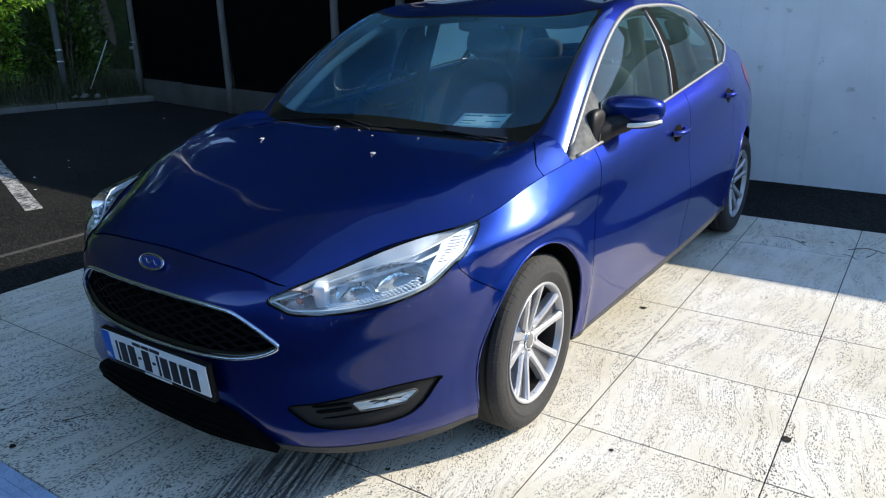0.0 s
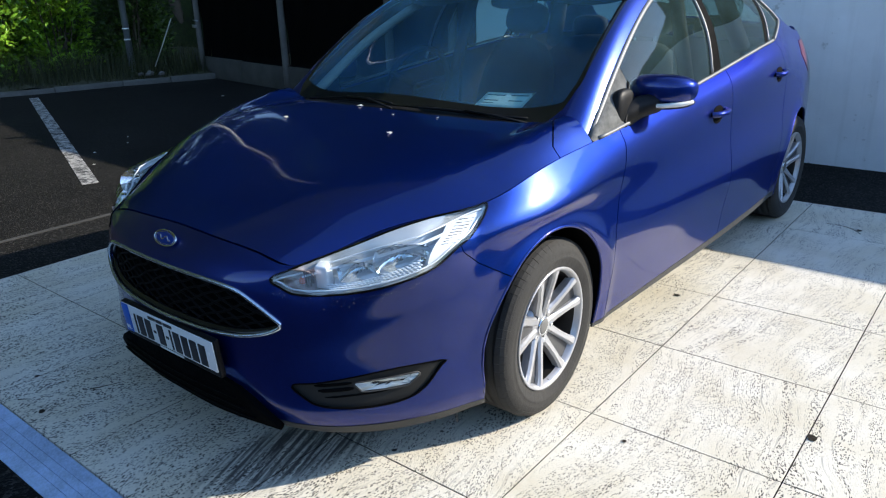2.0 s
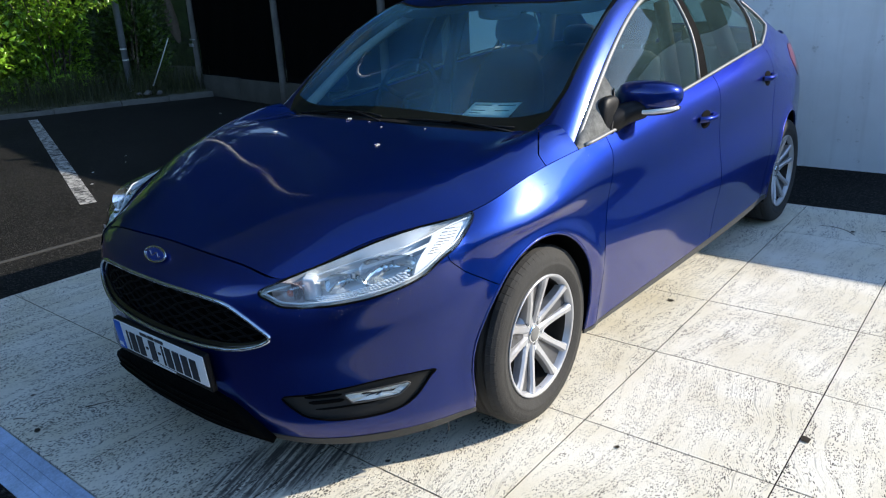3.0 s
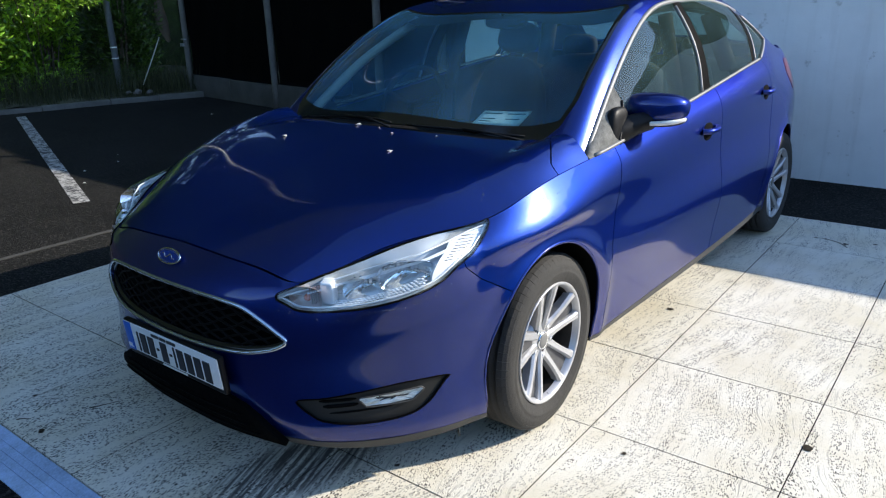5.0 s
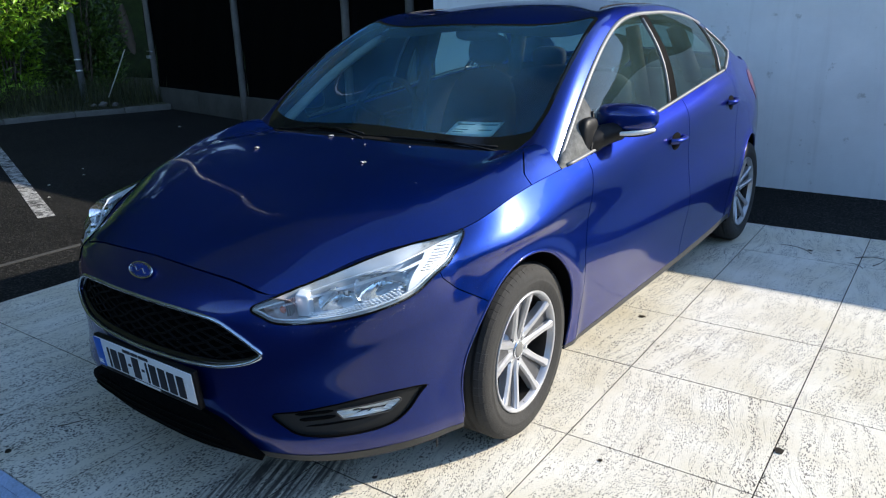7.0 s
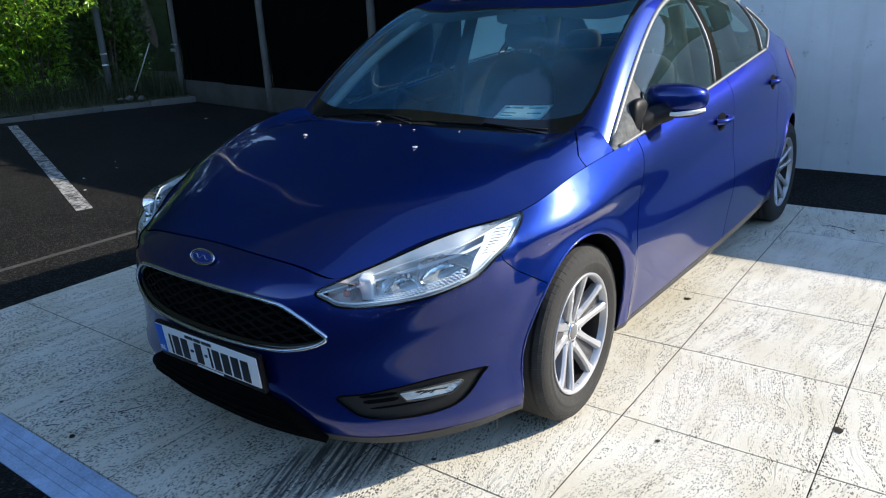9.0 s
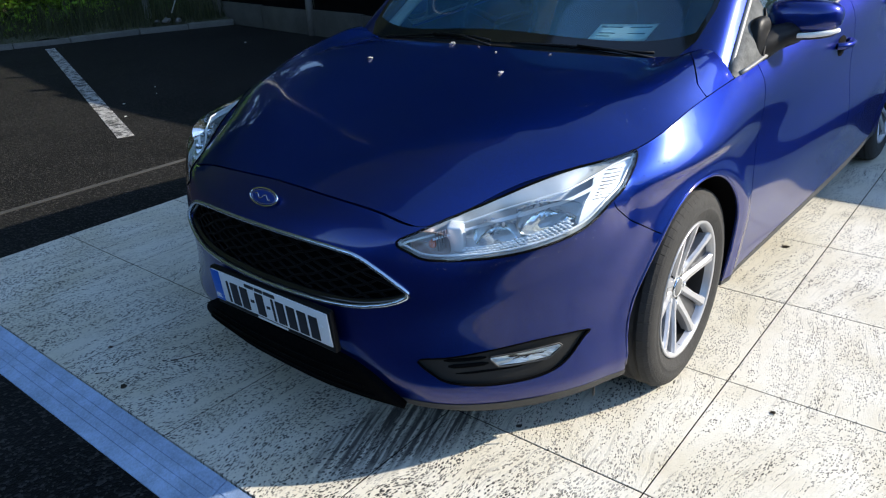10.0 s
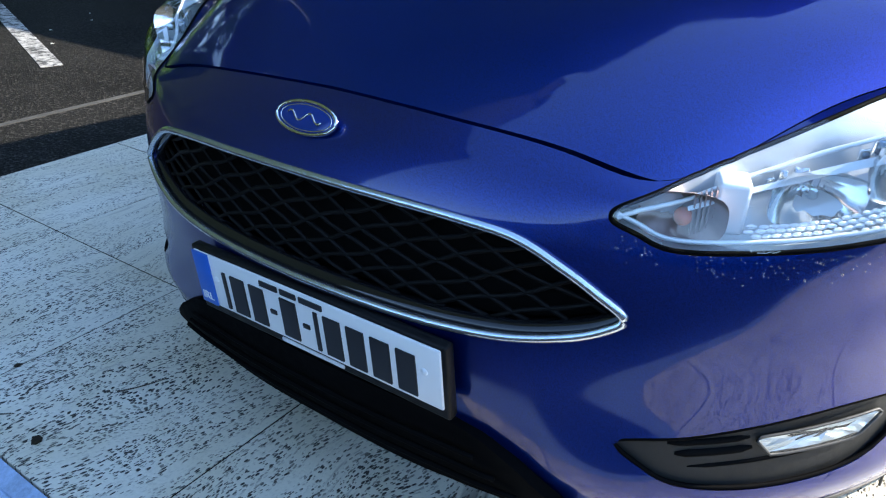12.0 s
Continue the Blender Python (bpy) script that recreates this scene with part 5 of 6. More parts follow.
# ---------------------------------------------------------------- surroundings: ground and walls
rng = random.Random(7)
GROUND_Z = -0.05
tagged(part("ground", box(-90, 90, -90, 90, -0.6, GROUND_Z), TARMAC, smooth=False), "dark worn tarmac of a car park", "tarmac", kind="structure")
outline = [(-2.76, GROUND_Z), (12, GROUND_Z), (12, 1.86), (.6, 1.86), (.6, 2.36), (-2.76, 2.36)]
verts = [(x, y, z) for y in (4.36, 4.60) for x, z in outline]
faces = [tuple(range(6)), tuple(range(11, 5, -1))] + [(k, 6 + k, 6 + (k + 1) % 6, (k + 1) % 6) for k in range(6)]
bm = from_data(verts, faces)
bmesh.ops.recalc_face_normals(bm, faces=bm.faces)
tagged(part("wall_back", bm, WALL, smooth=False), "white painted rendered wall with stains", "wall", kind="structure")

# low wall and dark screening between posts, running on from the white wall
F0, F1 = Vector((-2.8, 4.42, 0)), Vector((-9.85, 5.55, 0))
fence_dir = (F1 - F0).normalized()
fence_turn = math.atan2(fence_dir.y, fence_dir.x)


def along(bm, s, lift=0.0, across=0.0):
    bm.transform(Matrix.Translation(F0 + fence_dir * s + Vector((0, 0, lift))) @ Matrix.Rotation(fence_turn, 4, "Z") @ Matrix.Translation((0, across, 0)))
    return bm


length = (F1 - F0).length
fence = empty("screen_fence", label="tall black screening between weathered posts on concrete boards", category="fence")
stations = [.35, 1.49, 4.02, 6.95]
for i, s in enumerate(stations):
    h = 2.48
    r = .05
    lean = rng.uniform(-.02, .02)
    pts = [(lean * k * .3, 0, GROUND_Z + h * k / 6) for k in range(7)]
    part("fence_post", along(tube(pts, [r * (1.05 - .02 * k) for k in range(7)], 10), s, 0, .03), POST, fence, "weathered grey-brown post")
for a, b in zip([0] + stations, stations + [length + .1]):
    if b - a < .12:
        continue
    n = 2 if b - a > 2 else 1
    for k in range(n):
        x0, x1 = a + (b - a) * k / n, a + (b - a) * (k + 1) / n
        part("gravel_board", along(box(.006, x1 - x0 - .006, -.03, .03, GROUND_Z, .30 + rng.uniform(-.015, .015), .008), x0), BOARD, fence, "stained concrete board")
    bm = bmesh.new()
    nx, nz = max(6, int((b - a) * 7)), 14
    grid_v = [[bm.verts.new(((b - a) * i / nx, .01 * math.sin(i * 1.7 + j * .6), .262 + 2.118 * j / nz)) for i in range(nx + 1)] for j in range(nz + 1)]
    for j in range(nz):
        for i in range(nx):
            bm.faces.new((grid_v[j][i], grid_v[j][i + 1], grid_v[j + 1][i + 1], grid_v[j + 1][i]))
    bmesh.ops.solidify(bm, geom=bm.faces[:], thickness=.006)
    part("screening", along(bm, a, 0, .045 * (-1)), SCREENING, fence, "black screening sheet")

latch = part("latch_bracket", along(box(-.07, .07, -.015, .015, .78, .83, .006), stations[-1], 0, .095), GALVANISED, fence, "rusty latch bracket")
part("latch_bolt", along(tube([(-.16, 0, .90), (.03, 0, .90)], .011, 8), stations[-1], 0, .095), GALVANISED, fence)

# platform of square limestone tiles with a sloping edge
X0, Y0, PX, PY = -3.064, 0.0, 0.6125, 0.5965
platform = empty("pavement", label="platform of pitted white limestone tiles with tyre marks", category="pavement", kind="structure")
platform.matrix_world = pose(1.014, -1.130, 0, 0, 0, 1.15)
part("tile_bed", box(X0 + .004, X0 + 11 * PX - .004, Y0 + .004, Y0 + 7 * PY - .004, GROUND_Z - .05, -.0016), GROUT, platform, smooth=False)
tile_mesh = None
for i in range(11):
    for j in range(7):
        if tile_mesh is None:
            ob = part("tile", box(.0021, PX - .0021, .0021, PY - .0021, GROUND_Z, 0, .0009), TILE, platform, smooth=False)
            tile_mesh = ob.data
        else:
            ob = new("tile", tile_mesh)
            ob.parent = platform
        ob.location = (X0 + i * PX, Y0 + j * PY, rng.uniform(-.0003, .0003))
        ob.rotation_euler = (rng.uniform(-.0004, .0004), rng.uniform(-.0004, .0004), 0)
for x0, x1 in ((X0, -2.115), (-2.115, -.915), (-.915, .285), (.285, 1.485), (1.485, 2.685), (2.685, X0 + 11 * PX)):
    prof = [(0, -.003)]
    for k in range(3):
        t = .28 + .21 * k
        for dt, dz in ((-.012, 0), (-.004, -.0025), (.004, -.0025), (.012, 0)):
            prof.append((-.122 * (t + dt), -.003 - .044 * (t + dt) + dz))
    prof += [(-.122, -.047), (-.124, -.056), (0, -.056)]
    n = len(prof)
    verts = [(x, Y0 - .002 + y, z) for x in (x0 + .002, x1 - .002) for y, z in prof]
    faces = [(j, (j + 1) % n, n + (j + 1) % n, n + j) for j in range(n)] + [tuple(range(n))[::-1], tuple(range(n, 2 * n))]
    bm = from_data(verts, faces)
    bmesh.ops.recalc_face_normals(bm, faces=bm.faces)
    part("edge_tile", bm, EDGE, platform, "sloping grooved edge tile", smooth=False)


def strip(points, width, lift=.003):
    """A flat painted line on the ground."""
    bm = bmesh.new()
    rows = []
    for i, p in enumerate(points):
        d = Vector(points[min(i + 1, len(points) - 1)]) - Vector(points[max(i - 1, 0)])
        n = Vector((-d.y, d.x, 0)).normalized() * width / 2
        j = rng.uniform(-.006, .006)
        rows.append([bm.verts.new(Vector((*p[:2], GROUND_Z + lift)) + n * (s + j)) for s in (-1, 1)])
    for a, b in zip(rows, rows[1:]):
        bm.faces.new((a[0], b[0], b[1], a[1]))
    bmesh.ops.recalc_face_normals(bm, faces=bm.faces)
    low = bmesh.ops.extrude_face_region(bm, geom=bm.faces[:])
    for v in [g for g in low["geom"] if isinstance(g, bmesh.types.BMVert)]:
        v.co.z = GROUND_Z - .01
    bmesh.ops.recalc_face_normals(bm, faces=bm.faces)
    return bm


def stretch(a, b, n):
    return [tuple(a[k] + (b[k] - a[k]) * i / n for k in (0, 1)) for i in range(n + 1)]


tagged(part("bay_line", strip(stretch((-9.68, 2.59), (-3.84, .645), 40), .125), LINE, smooth=False), "worn white parking bay line on tarmac", "road marking")
tagged(part("bay_line", strip(stretch((-2.875, -.95), (-2.875, 1.6), 24), .045), FAINT, smooth=False), "thin faded line on tarmac beside the platform", "road marking")

# kerb and verge
KERB = [(-10.9, .4), (-10.25, 2.317), (-9.99, 3.04), (-9.74, 4.02), (-9.18, 5.40)]
kerb = empty("kerb", label="low weathered concrete kerb along the verge", category="kerb", kind="structure")
kline = [(-12.2, -4.0), (-11.5, -1.6)] + KERB
for a, b in zip(kline, kline[1:]):
    d = Vector((b[0] - a[0], b[1] - a[1], 0))
    n = max(1, round(d.length / .92))
    for k in range(n):
        s0, s1 = d * (k / n), d * ((k + 1) / n)
        bm = box(.004, (s1 - s0).length - .004, 0, .13, GROUND_Z - .05, GROUND_Z + (.072 if a[1] + s0.y < 3.0 else .085) + rng.uniform(-.012, .012), .012)
        bm.transform(Matrix.Translation((a[0] + s0.x, a[1] + s0.y, 0)) @ Matrix.Rotation(math.atan2(d.y, d.x), 4, "Z"))
        part("kerb_stone", bm, CONCRETE, kerb)
bm = bmesh.new()
rows = []
for y in np.linspace(-8, 8, 41):
    xk = np.interp(y, [p[1] for p in kline], [p[0] for p in kline]) - .10
    rows.append([bm.verts.new((xk - w, y, GROUND_Z + .07 + .10 * min(1, w / .8) + .05 * noise.noise(Vector((w * 2, y * 2, 0))))) for w in (0, .25, .6, 1.2, 2.2, 4, 8)])
for a, b in zip(rows, rows[1:]):
    for k in range(6):
        bm.faces.new((a[k], a[k + 1], b[k + 1], b[k]))
bmesh.ops.recalc_face_normals(bm, faces=bm.faces)
if bm.faces[:][0].normal.z < 0:
    bmesh.ops.reverse_faces(bm, faces=bm.faces)
tagged(part("verge_ground", bm, SOIL), "soil of the planted verge", "verge", kind="structure")

# grass on the verge
verts, faces = [], []
for turn in range(11000):
    y = rng.uniform(-3.5, 5.6)
    xk = np.interp(y, [p[1] for p in kline], [p[0] for p in kline]) - .12
    w = abs(rng.gauss(0, .45))
    h = rng.uniform(.05, .20) * (1 + .8 * (rng.random() < .12)) * min(1, .35 + w * 2)
    if turn > 5200:
        w, h = rng.uniform(.15, 1.1), rng.uniform(.2, .55)
    x, z = xk - w, GROUND_Z + .06 + .10 * min(1, w / .8)
    a = rng.uniform(0, math.tau)
    dx, dy, b = math.cos(a), math.sin(a), rng.uniform(.1, .6) * h
    n = len(verts)
    r = .004
    verts += [(x - dy * r, y + dx * r, z), (x + dy * r, y - dx * r, z), (x + dx * b * .4 + dy * r * .7, y + dy * b * .4 - dx * r * .7, z + h * .6), (x + dx * b, y + dy * b, z + h), (x + dx * b * .4 - dy * r * .7, y + dy * b * .4 + dx * r * .7, z + h * .6)]
    faces += [(n, n + 1, n + 2, n + 4), (n + 4, n + 2, n + 3)]
me = bpy.data.meshes.new("grass")
me.from_pydata(verts, [], faces)
me.materials.append(GRASS)
tagged(new("grass", me), "rough grass and weeds on the verge", "grass", kind="stuff")


def leaf_cloud(centres, count, size, seed):
    """Many bent pointed leaves about the given centres and radii."""
    r = random.Random(seed)
    verts, faces = [], []
    for _ in range(count):
        (cx, cy, cz), (rx, ry, rz) = r.choice(centres)
        u = Vector((r.gauss(0, 1), r.gauss(0, 1), r.gauss(0, 1))).normalized() * (r.uniform(.45, 1) ** .5)
        p = Vector((cx + u.x * rx, cy + u.y * ry, cz + u.z * rz))
        clump = math.sin(4.1 * p.x + seed) + math.sin(4.7 * p.y + 1.3 * seed) + math.sin(6.3 * p.z + 2.1 * seed)
        if p.z < GROUND_Z + .12 or clump < r.uniform(-2.0, -.5):
            continue
        out = (u + Vector((r.gauss(0, .5), r.gauss(0, .5), r.gauss(.35, .45)))).normalized()
        s = out.cross(Vector((r.gauss(0, 1), r.gauss(0, 1), r.gauss(0, 1)))).normalized()
        up = s.cross(out)
        l, w = size * r.uniform(.6, 1.25), size * r.uniform(.17, .25)
        n = len(verts)
        for t, k, drop in ((0, .15, 0), (.3, 1, .02), (.65, .9, .10), (1, .05, .28)):
            c = p + out * l * t - up * l * drop
            verts += [tuple(c - s * w * k + up * w * k * .35), tuple(c), tuple(c + s * w * k + up * w * k * .35)]
        for q in range(3):
            a = n + q * 3
            faces += [(a, a + 1, a + 4, a + 3), (a + 1, a + 2, a + 5, a + 4)]
    return verts, faces


def shrub(x, y, height, spread, count, seed, leaf, label, overhang=()):
    r = random.Random(seed)
    ob = empty("laurel_shrub", label=label, category="shrub", group="shrubs on the verge")
    ob.location = (x, y, GROUND_Z)
    centres = []
    for k in range(9):
        a, rad = r.uniform(0, math.tau), spread * r.uniform(.15, .6)
        top = Vector((rad * math.cos(a), rad * math.sin(a), height * r.uniform(.35, .95)))
        base = Vector((.12 * math.cos(a), .12 * math.sin(a), .0))
        mid = (base + top) / 2 + Vector((r.uniform(-.1, .1), r.uniform(-.1, .1), .1))
        part("branch", tube(rounded([base, mid, top], 5, False), [.020 - .0015 * i for i in range(11)], 6), BARK, ob)
        centres.append((tuple(top), (spread * r.uniform(.28, .5), spread * r.uniform(.28, .5), height * r.uniform(.16, .28))))
        centres.append((tuple(mid), (spread * .4, spread * .4, height * .2)))
        centres.append((tuple(top * .5 + Vector((.25 * rad * math.cos(a), .25 * rad * math.sin(a), -height * .18))), (spread * .4, spread * .4, height * .16)))
    for centre, radii in overhang:
        centres += [(centre, radii)] * 3
    v, f = leaf_cloud(centres, count, .105, seed)
    me = bpy.data.meshes.new("leaves")
    me.from_pydata(v, [], f)
    me.materials.append(leaf)
    leaves = new("leaves", me)
    leaves.parent = ob
    return ob


for x, y, h, s, n, seed in ((-11.35, 3.75, 2.3, 1.05, 7000, 3), (-11.45, 2.5, 2.3, 1.1, 7000, 4), (-12.0, 1.1, 2.6, 1.25, 7000, 5), (-12.6, -.5, 2.6, 1.3, 5000, 6), (-12.9, 3.2, 3.4, 1.6, 7000, 8), (-11.9, 5.4, 2.9, 1.2, 6000, 9)):
    # beside the fence the shade is put into the leaf colour
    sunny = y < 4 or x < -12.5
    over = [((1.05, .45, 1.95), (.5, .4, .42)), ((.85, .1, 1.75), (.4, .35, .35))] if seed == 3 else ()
    shrub(x, y, h, s, n, seed, LEAF if sunny else MID_LEAF, "glossy green laurel shrub in bright sun" if sunny else "laurel shrub beside the fence with shade in its leaf colour", over)

def tree(x, y, trunk, crown, radius, count, seed, leaf, label):
    """A tapered trunk with limbs and a crown of loose leaf clumps."""
    r = random.Random(seed)
    ob = empty("tree", label=label, category="tree", group="trees behind the fence")
    ob.location = (x, y, GROUND_Z)
    part("trunk", tube([(.10 * math.sin(k * 1.3), .08 * math.cos(k), trunk * k / 5) for k in range(6)], [.20 - .018 * k for k in range(6)], 10), BARK, ob)
    centres = []
    for k in range(12):
        a, rad = r.uniform(0, math.tau), radius * r.uniform(.25, .8)
        top = Vector((rad * math.cos(a), rad * math.sin(a), trunk + (crown - trunk) * r.uniform(.05, .9)))
        base = Vector((0, 0, trunk * r.uniform(.7, .98)))
        mid = (base + top) / 2 + Vector((0, 0, .25))
        part("limb", tube(rounded([base, mid, top], 5, False), [.07 - .005 * i for i in range(11)], 6), BARK, ob)
        centres.append((tuple(top), (radius * r.uniform(.25, .42), radius * r.uniform(.25, .42), (crown - trunk) * r.uniform(.10, .2))))
    v, f = leaf_cloud(centres, count, .24, seed)
    me = bpy.data.meshes.new("leaves")
    me.from_pydata(v, [], f)
    me.materials.append(leaf)
    leaves = new("leaves", me)
    leaves.parent = ob
    return ob


# the first tree is unseen, added to shade the shrubs, its leaves darkened
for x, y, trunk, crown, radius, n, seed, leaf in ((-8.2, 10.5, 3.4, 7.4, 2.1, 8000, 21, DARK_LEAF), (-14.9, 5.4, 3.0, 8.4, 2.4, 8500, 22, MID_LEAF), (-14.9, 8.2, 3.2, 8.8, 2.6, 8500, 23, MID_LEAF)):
    tree(x, y, trunk, crown, radius, n, seed, leaf, "broad green tree behind the shrubs" if leaf is MID_LEAF else "unseen dark tree added to shade the shrubs")

pole = empty("steel_pole", label="tall grey galvanised steel pole with pale bands", category="pole")
part("shaft", tube([(-10.34, 4.54, GROUND_Z), (-10.36, 4.54, 3.2), (-10.37, 4.66, 7.0), (-10.36, 4.74, 7.15), (-10.33, 4.90, 9.0)], [.055, .052, .044, .024, .016], 14), GALVANISED, pole)
for z in (.62, .80):
    part("band", tube([(-10.345, 4.535, z), (-10.345, 4.535, z + .022)], .058, 14), PETAL, pole, "pale tape band")
stick = tagged(part("prop_stick", tube([(-9.80, 4.66, .20), (-9.77, 4.86, .58), (-9.75, 5.05, .95)], .0095, 8), PALE_WOOD), "short pale wooden stick leaning on the fence", "stick")

for x, y, r, k in ((-9.72, 4.50, .075, 1), (-9.58, 4.62, .05, 2), (-9.86, 4.42, .045, 3)):
    bm = bmesh.new()
    bmesh.ops.create_icosphere(bm, subdivisions=2, radius=r)
    for v in bm.verts:
        v.co *= 1 + .6 * noise.noise(v.co * 14 + Vector((k, 0, 0)))
        v.co.z = max(v.co.z * .7, -.4 * r)
    ob = part("stone", bm, POST, smooth=False)
    ob.location = (x, y, GROUND_Z + .125 + .4 * r)
    tagged(ob, "rough grey stone lying at the verge's end", "stone", "loose stones")

# plain dark masses added to close the place, block sky and darken reflections
for name, x0, x1, y0, y1, h in (("backdrop_trees_north", -26, 13, 17, 18.5, 44), ("backdrop_hedge_west", -14.6, -13.6, -25, 17, 3.4), ("backdrop_crowns_west", -16.6, -15.6, -25, 17, 48), ("backdrop_hedge_south", -25, 25, -15, -13.5, 4.0), ("backdrop_hedge_east", 14, 15.5, -15, 8.5, 4.5)):
    bm = bmesh.new()
    lng = max(x1 - x0, y1 - y0)
    n = int(lng / .2)
    rows = []
    for i in range(n + 1):
        t = i / n
        top = h * (.92 + .07 * noise.noise(Vector((t * lng * .22, h, 0))) + .03 * noise.noise(Vector((t * lng * 1.3, h, 3))) + .02 * noise.noise(Vector((t * lng * 4.3, h, 9))))
        # top shaped to shade the lower shrub leaves and leave others sunlit
        if name == "backdrop_trees_north":
            top *= float(np.interp(x0 + lng * t, [-13.5, -6.5, -1.5, .2, .8, 3.8, 4.3, 5.2, 6.0, 13], [1, .62, .60, .44, .270, .270, .33, .33, .20, .20]))
        foot = GROUND_Z
        if name == "backdrop_crowns_west":
            foot = GROUND_Z if y0 + lng * t < 4.2 else float(np.interp(y0 + lng * t, [4, 10.5, 12.5], [8.6, 8.6, 5.0])) + 1.6 * noise.noise(Vector((t * lng * .5, 2, 0))) + .9 * noise.noise(Vector((t * lng * 2.1, 5, 0)))
        ring_v = []
        for k in range(9):
            z = foot + (top - foot) * k / 8
            off = .5 * noise.noise(Vector((t * lng * .8, z * .9, 7)))
            ring_v.append(bm.verts.new((x0 + (x1 - x0) * t, y0 + off, z) if x1 - x0 > y1 - y0 else (x0 + off, y0 + (y1 - y0) * t, z)))
        rows.append(ring_v)
    for a, b in zip(rows, rows[1:]):
        for k in range(8):
            bm.faces.new((a[k], b[k], b[k + 1], a[k + 1]))
    bmesh.ops.solidify(bm, geom=bm.faces[:], thickness=.6)
    tagged(part(name, bm, FAR_GREEN), "dark backdrop mass added to block sky and darken reflections", "backdrop", kind="structure")

# ---------------------------------------------------------------- small things
def scrap(size, r, thick=.0015, curl=.04):
    """A small curled flake."""
    bm = bmesh.new()
    ring_v = []
    for k in range(7):
        a = math.tau * k / 7
        d = size * r.uniform(.55, 1)
        ring_v.append(bm.verts.new((d * math.cos(a), .8 * d * math.sin(a), size * curl * math.cos(a * 2) + size * (curl + .03))))
    mid = bm.verts.new((0, 0, size * .04))
    for k in range(7):
        bm.faces.new((ring_v[k], ring_v[(k + 1) % 7], mid))
    bmesh.ops.solidify(bm, geom=bm.faces[:], thickness=thick)
    return bm


for x, y, s in ((1.61, .357, .026), (.827, 1.166, .022), (.60, -.50, .012), (1.28, 2.62, .02), (1.42, 2.70, .016), (-.55, -1.10, .018), (1.15, -.02, .012), (-.83, -1.0, .012), (1.9, 1.3, .014)):
    ob = part("dead_leaf", scrap(s, rng), DEAD_LEAF, smooth=False)
    ob.location = (x, y, .0015)
    ob.rotation_euler = (0, 0, rng.uniform(0, 6))
    tagged(ob, "small dark dead leaf on pale tiles", "leaf", "scattered dead leaves")
for x0, y0, a, l in ((-.56, -.92, .6, .10), (-.70, -1.12, .2, .05), (1.30, 2.55, 2.2, .22), (1.62, 2.50, .9, .18), (1.70, 2.62, 2.6, .16), (1.52, 2.60, .2, .14), (1.85, 2.45, 1.4, .12), (1.58, 2.42, 2.0, .10)):
    pts = [(x0 + l * t * math.cos(a + .5 * t), y0 + l * t * math.sin(a + .5 * t), .004 + .006 * math.sin(3 * t)) for t in np.linspace(0, 1, 7)]
    tagged(part("twig", tube(pts, [.0022 - .0002 * i for i in range(7)], 5), BARK), "thin dark twig lying on the tiles", "twig", "scattered twigs")
for x, y, s in ((-.105, .118, .022), (.263, -.102, .019), (-.301, -.095, .019), (.12, .07, .009), (.31, .10, .009), (.02, .11, .009)):
    c = hood_skin.at(abs(x), y, .0)
    ob = part("petal", scrap(s * .85, rng, .0025, .15), PETAL, smooth=False)
    ob.location = (x, y, c.z + .001)
    ob.rotation_euler = (.25 * (y < 0) * -1, 0, rng.uniform(0, 6))
    tagged(ob, "small white fallen petal on the blue bonnet", "petal", "petals on the bonnet")

for x, y, size in ((-4.99, 1.24, .022), (-4.49, .99, .02), (-5.47, 1.83, .016), (-5.15, 1.66, .016), (-7.19, 4.18, .03)):
    ob = part("paper_scrap", scrap(size, rng, .002, .12), PETAL, smooth=False)
    ob.location = (x, y, GROUND_Z + .002)
    tagged(ob, "small pale scrap lying on dark tarmac", "litter", "pale scraps on the tarmac")

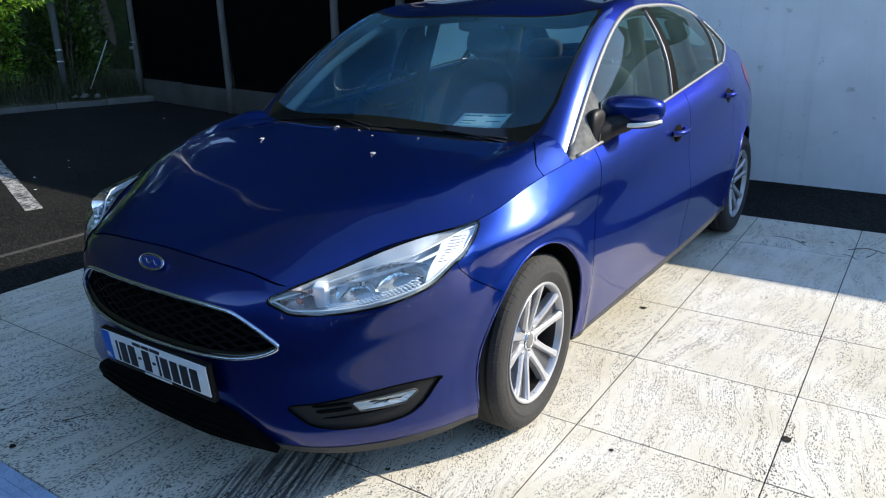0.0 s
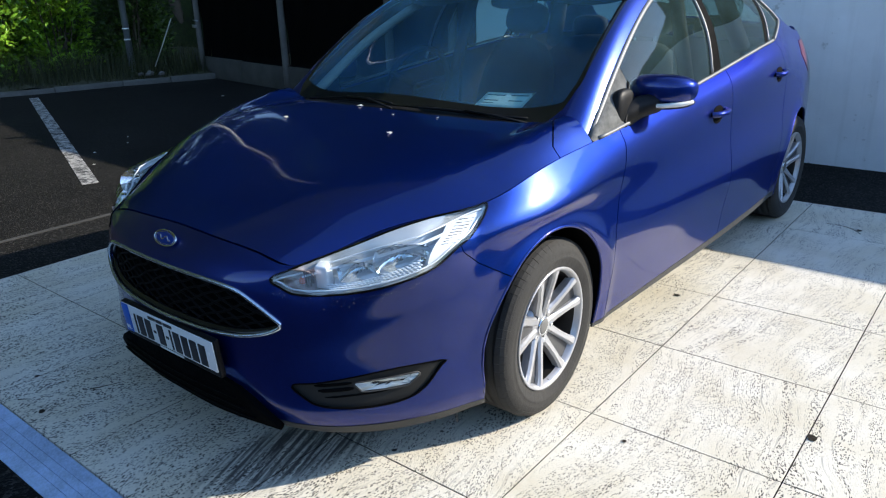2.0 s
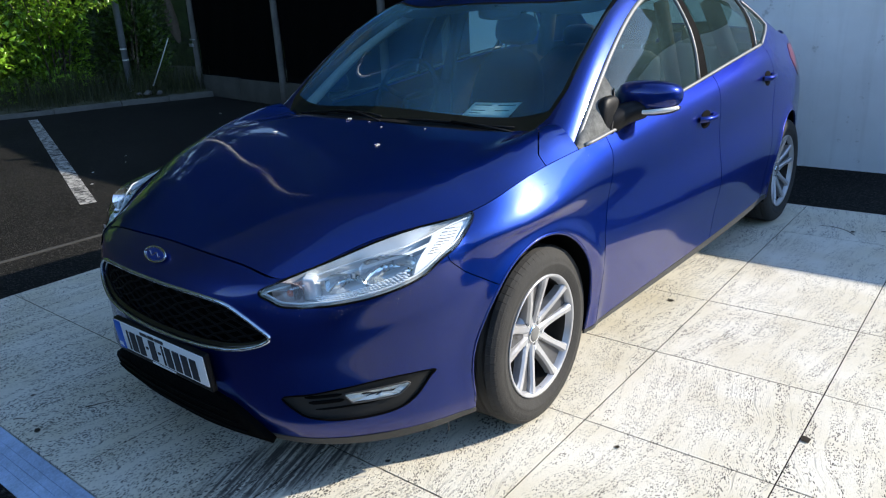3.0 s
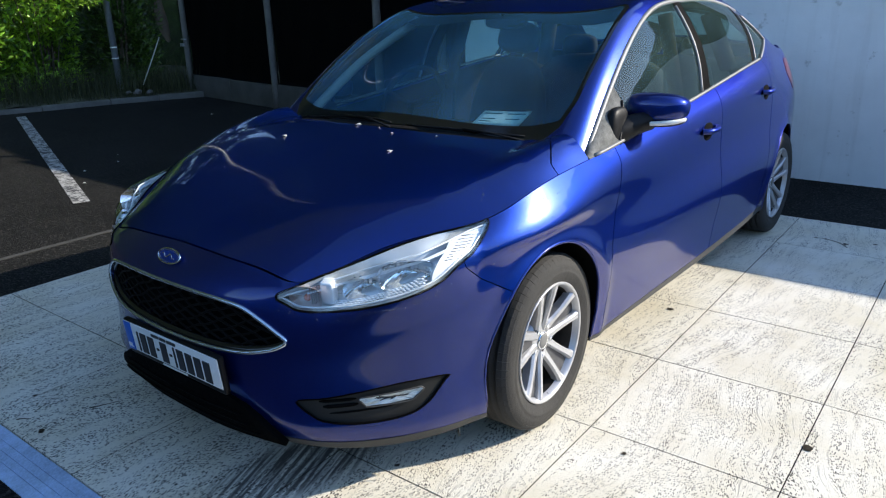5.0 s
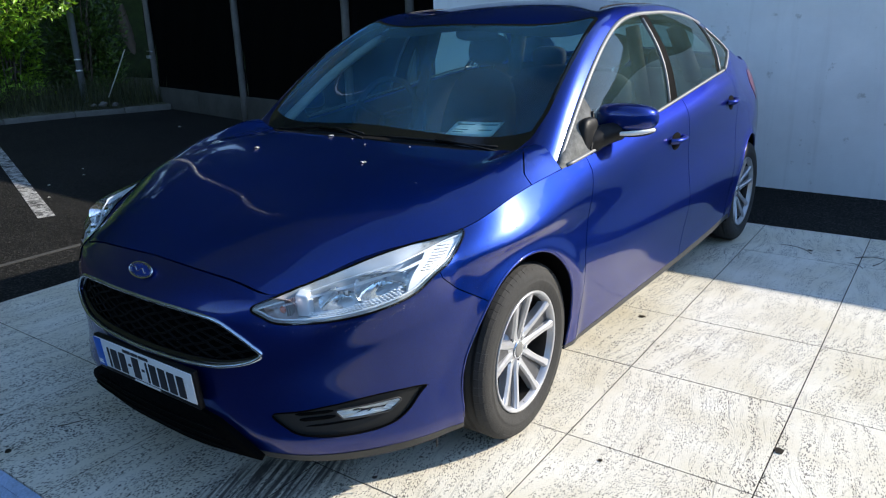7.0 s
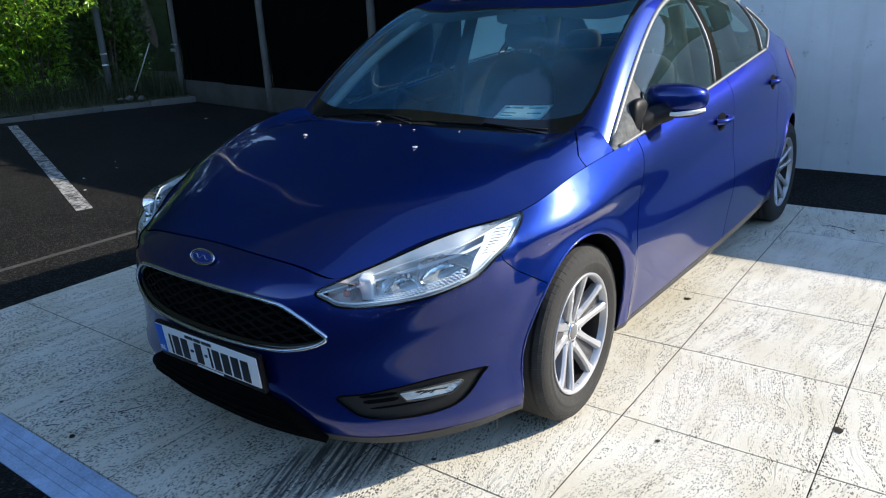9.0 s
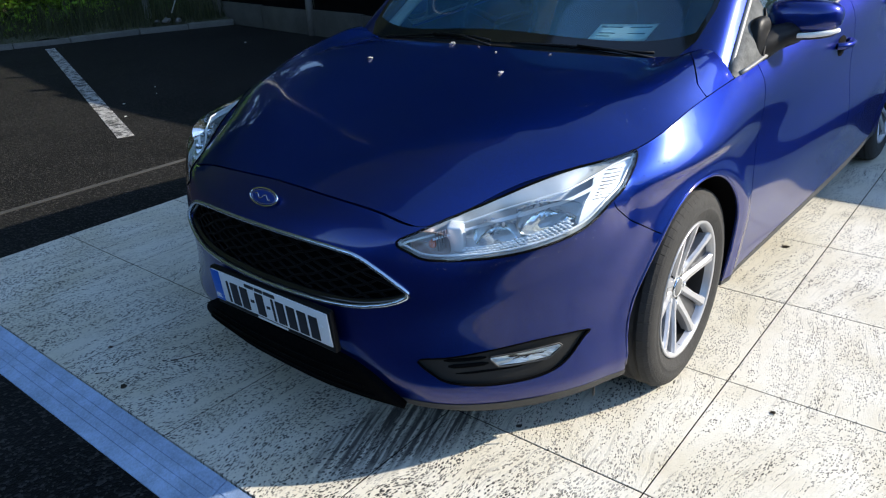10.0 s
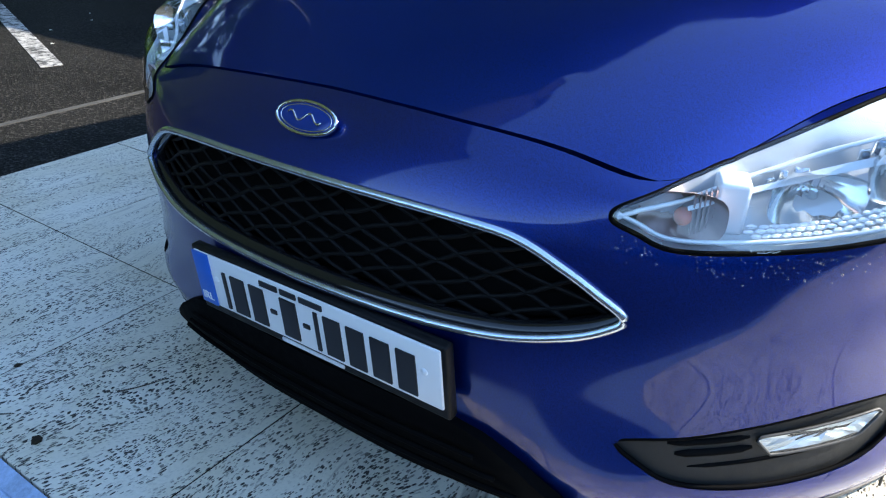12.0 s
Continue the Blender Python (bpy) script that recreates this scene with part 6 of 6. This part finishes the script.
# paper behind the windscreen
card = empty("permit_card", label="pale green paper discs stuck behind the windscreen", category="paper")
def paper(x0, x1, y0, y1, off, nx=8, ny=5):
    bm = bmesh.new()
    x0, x1 = (.352 + (x - .330) * .87 for x in (x0, x1))
    y0, y1 = (.258 + (y - .288) * .90 for y in (y0, y1))
    g = [[bm.verts.new(top_skin.at(x0 + (x1 - x0) * i / nx + .20 * (j / ny * (y1 - y0) + y0 - .29), y0 + (y1 - y0) * j / ny + .27 * (x0 + (x1 - x0) * i / nx - .335), off)) for i in range(nx + 1)] for j in range(ny + 1)]
    for j in range(ny):
        for i in range(nx):
            bm.faces.new((g[j][i], g[j][i + 1], g[j + 1][i + 1], g[j + 1][i]))
    bmesh.ops.solidify(bm, geom=bm.faces[:], thickness=.001)
    return bm


part("card", paper(.330, .535, .288, .366, -.012), PAPER, card)
for x0, x1, y0, y1 in ((.343, .42, .346, .352), (.446, .522, .346, .352), (.35, .41, .318, .323), (.455, .515, .318, .323), (.35, .40, .304, .308)):
    part("print", paper(x0, x1, y0, y1, -.0095, 3, 1), PAPER_MARK, card)

# rain drops on the wing, door and bonnet edge
bm = bmesh.new()
bmesh.ops.create_icosphere(bm, subdivisions=1, radius=1.0)
bead_v, bead_f = [v.co.copy() for v in bm.verts], [tuple(v.index for v in f.verts) for f in bm.faces]
bm.free()
verts, faces = [], []


def bead(p, r):
    n = len(verts)
    verts.extend(tuple(p + v * r) for v in bead_v)
    faces.extend(tuple(i + n for i in f) for f in bead_f)


for _ in range(1300):
    pick = rng.random()
    r = rng.choice((.0007, .0010, .0012, .0015, .0021))
    if pick < .42:
        y = rng.uniform(-.38, 2.2)
        z = np.interp(y, [-.4, .3, 1.4, 2.3], [.77, .86, .965, 1.04]) - abs(rng.gauss(.0, .07))
        bead(flank.at(y, z, .0), r)
    elif pick < .54:
        x, y = .80 - abs(rng.gauss(0, .09)), rng.uniform(-.3, .22)
        bead(hood_skin.at(x, y, .0), r * .9)
    elif pick < .70:
        p = rng.uniform(-.34, .36)
        bead(corner_skin.at(p, np.interp(p, [-.34, -.155, .15, .36], [.625, .598, .620, .672]) - abs(rng.gauss(.004, .014)), .0), r)
    else:
        y = rng.uniform(.9, 2.2)
        if rng.random() < .5:
            bead(flank.at(y, np.interp(y, belt_line[:, 1], belt_line[:, 2]) - .015 - abs(rng.gauss(0, .07)), .0), r)
        y = rng.uniform(.6, 1.35)
        bead(window_skin.at(y, rng.uniform(.93, 1.25), .002), r * .8)
me = bpy.data.meshes.new("rain_water")
me.from_pydata(verts, [], faces)
me.materials.append(WATER)
me.shade_smooth()
drops = new("rain_water", me)
drops.parent = car
tagged(drops, "clear rain drops", kind="stuff")
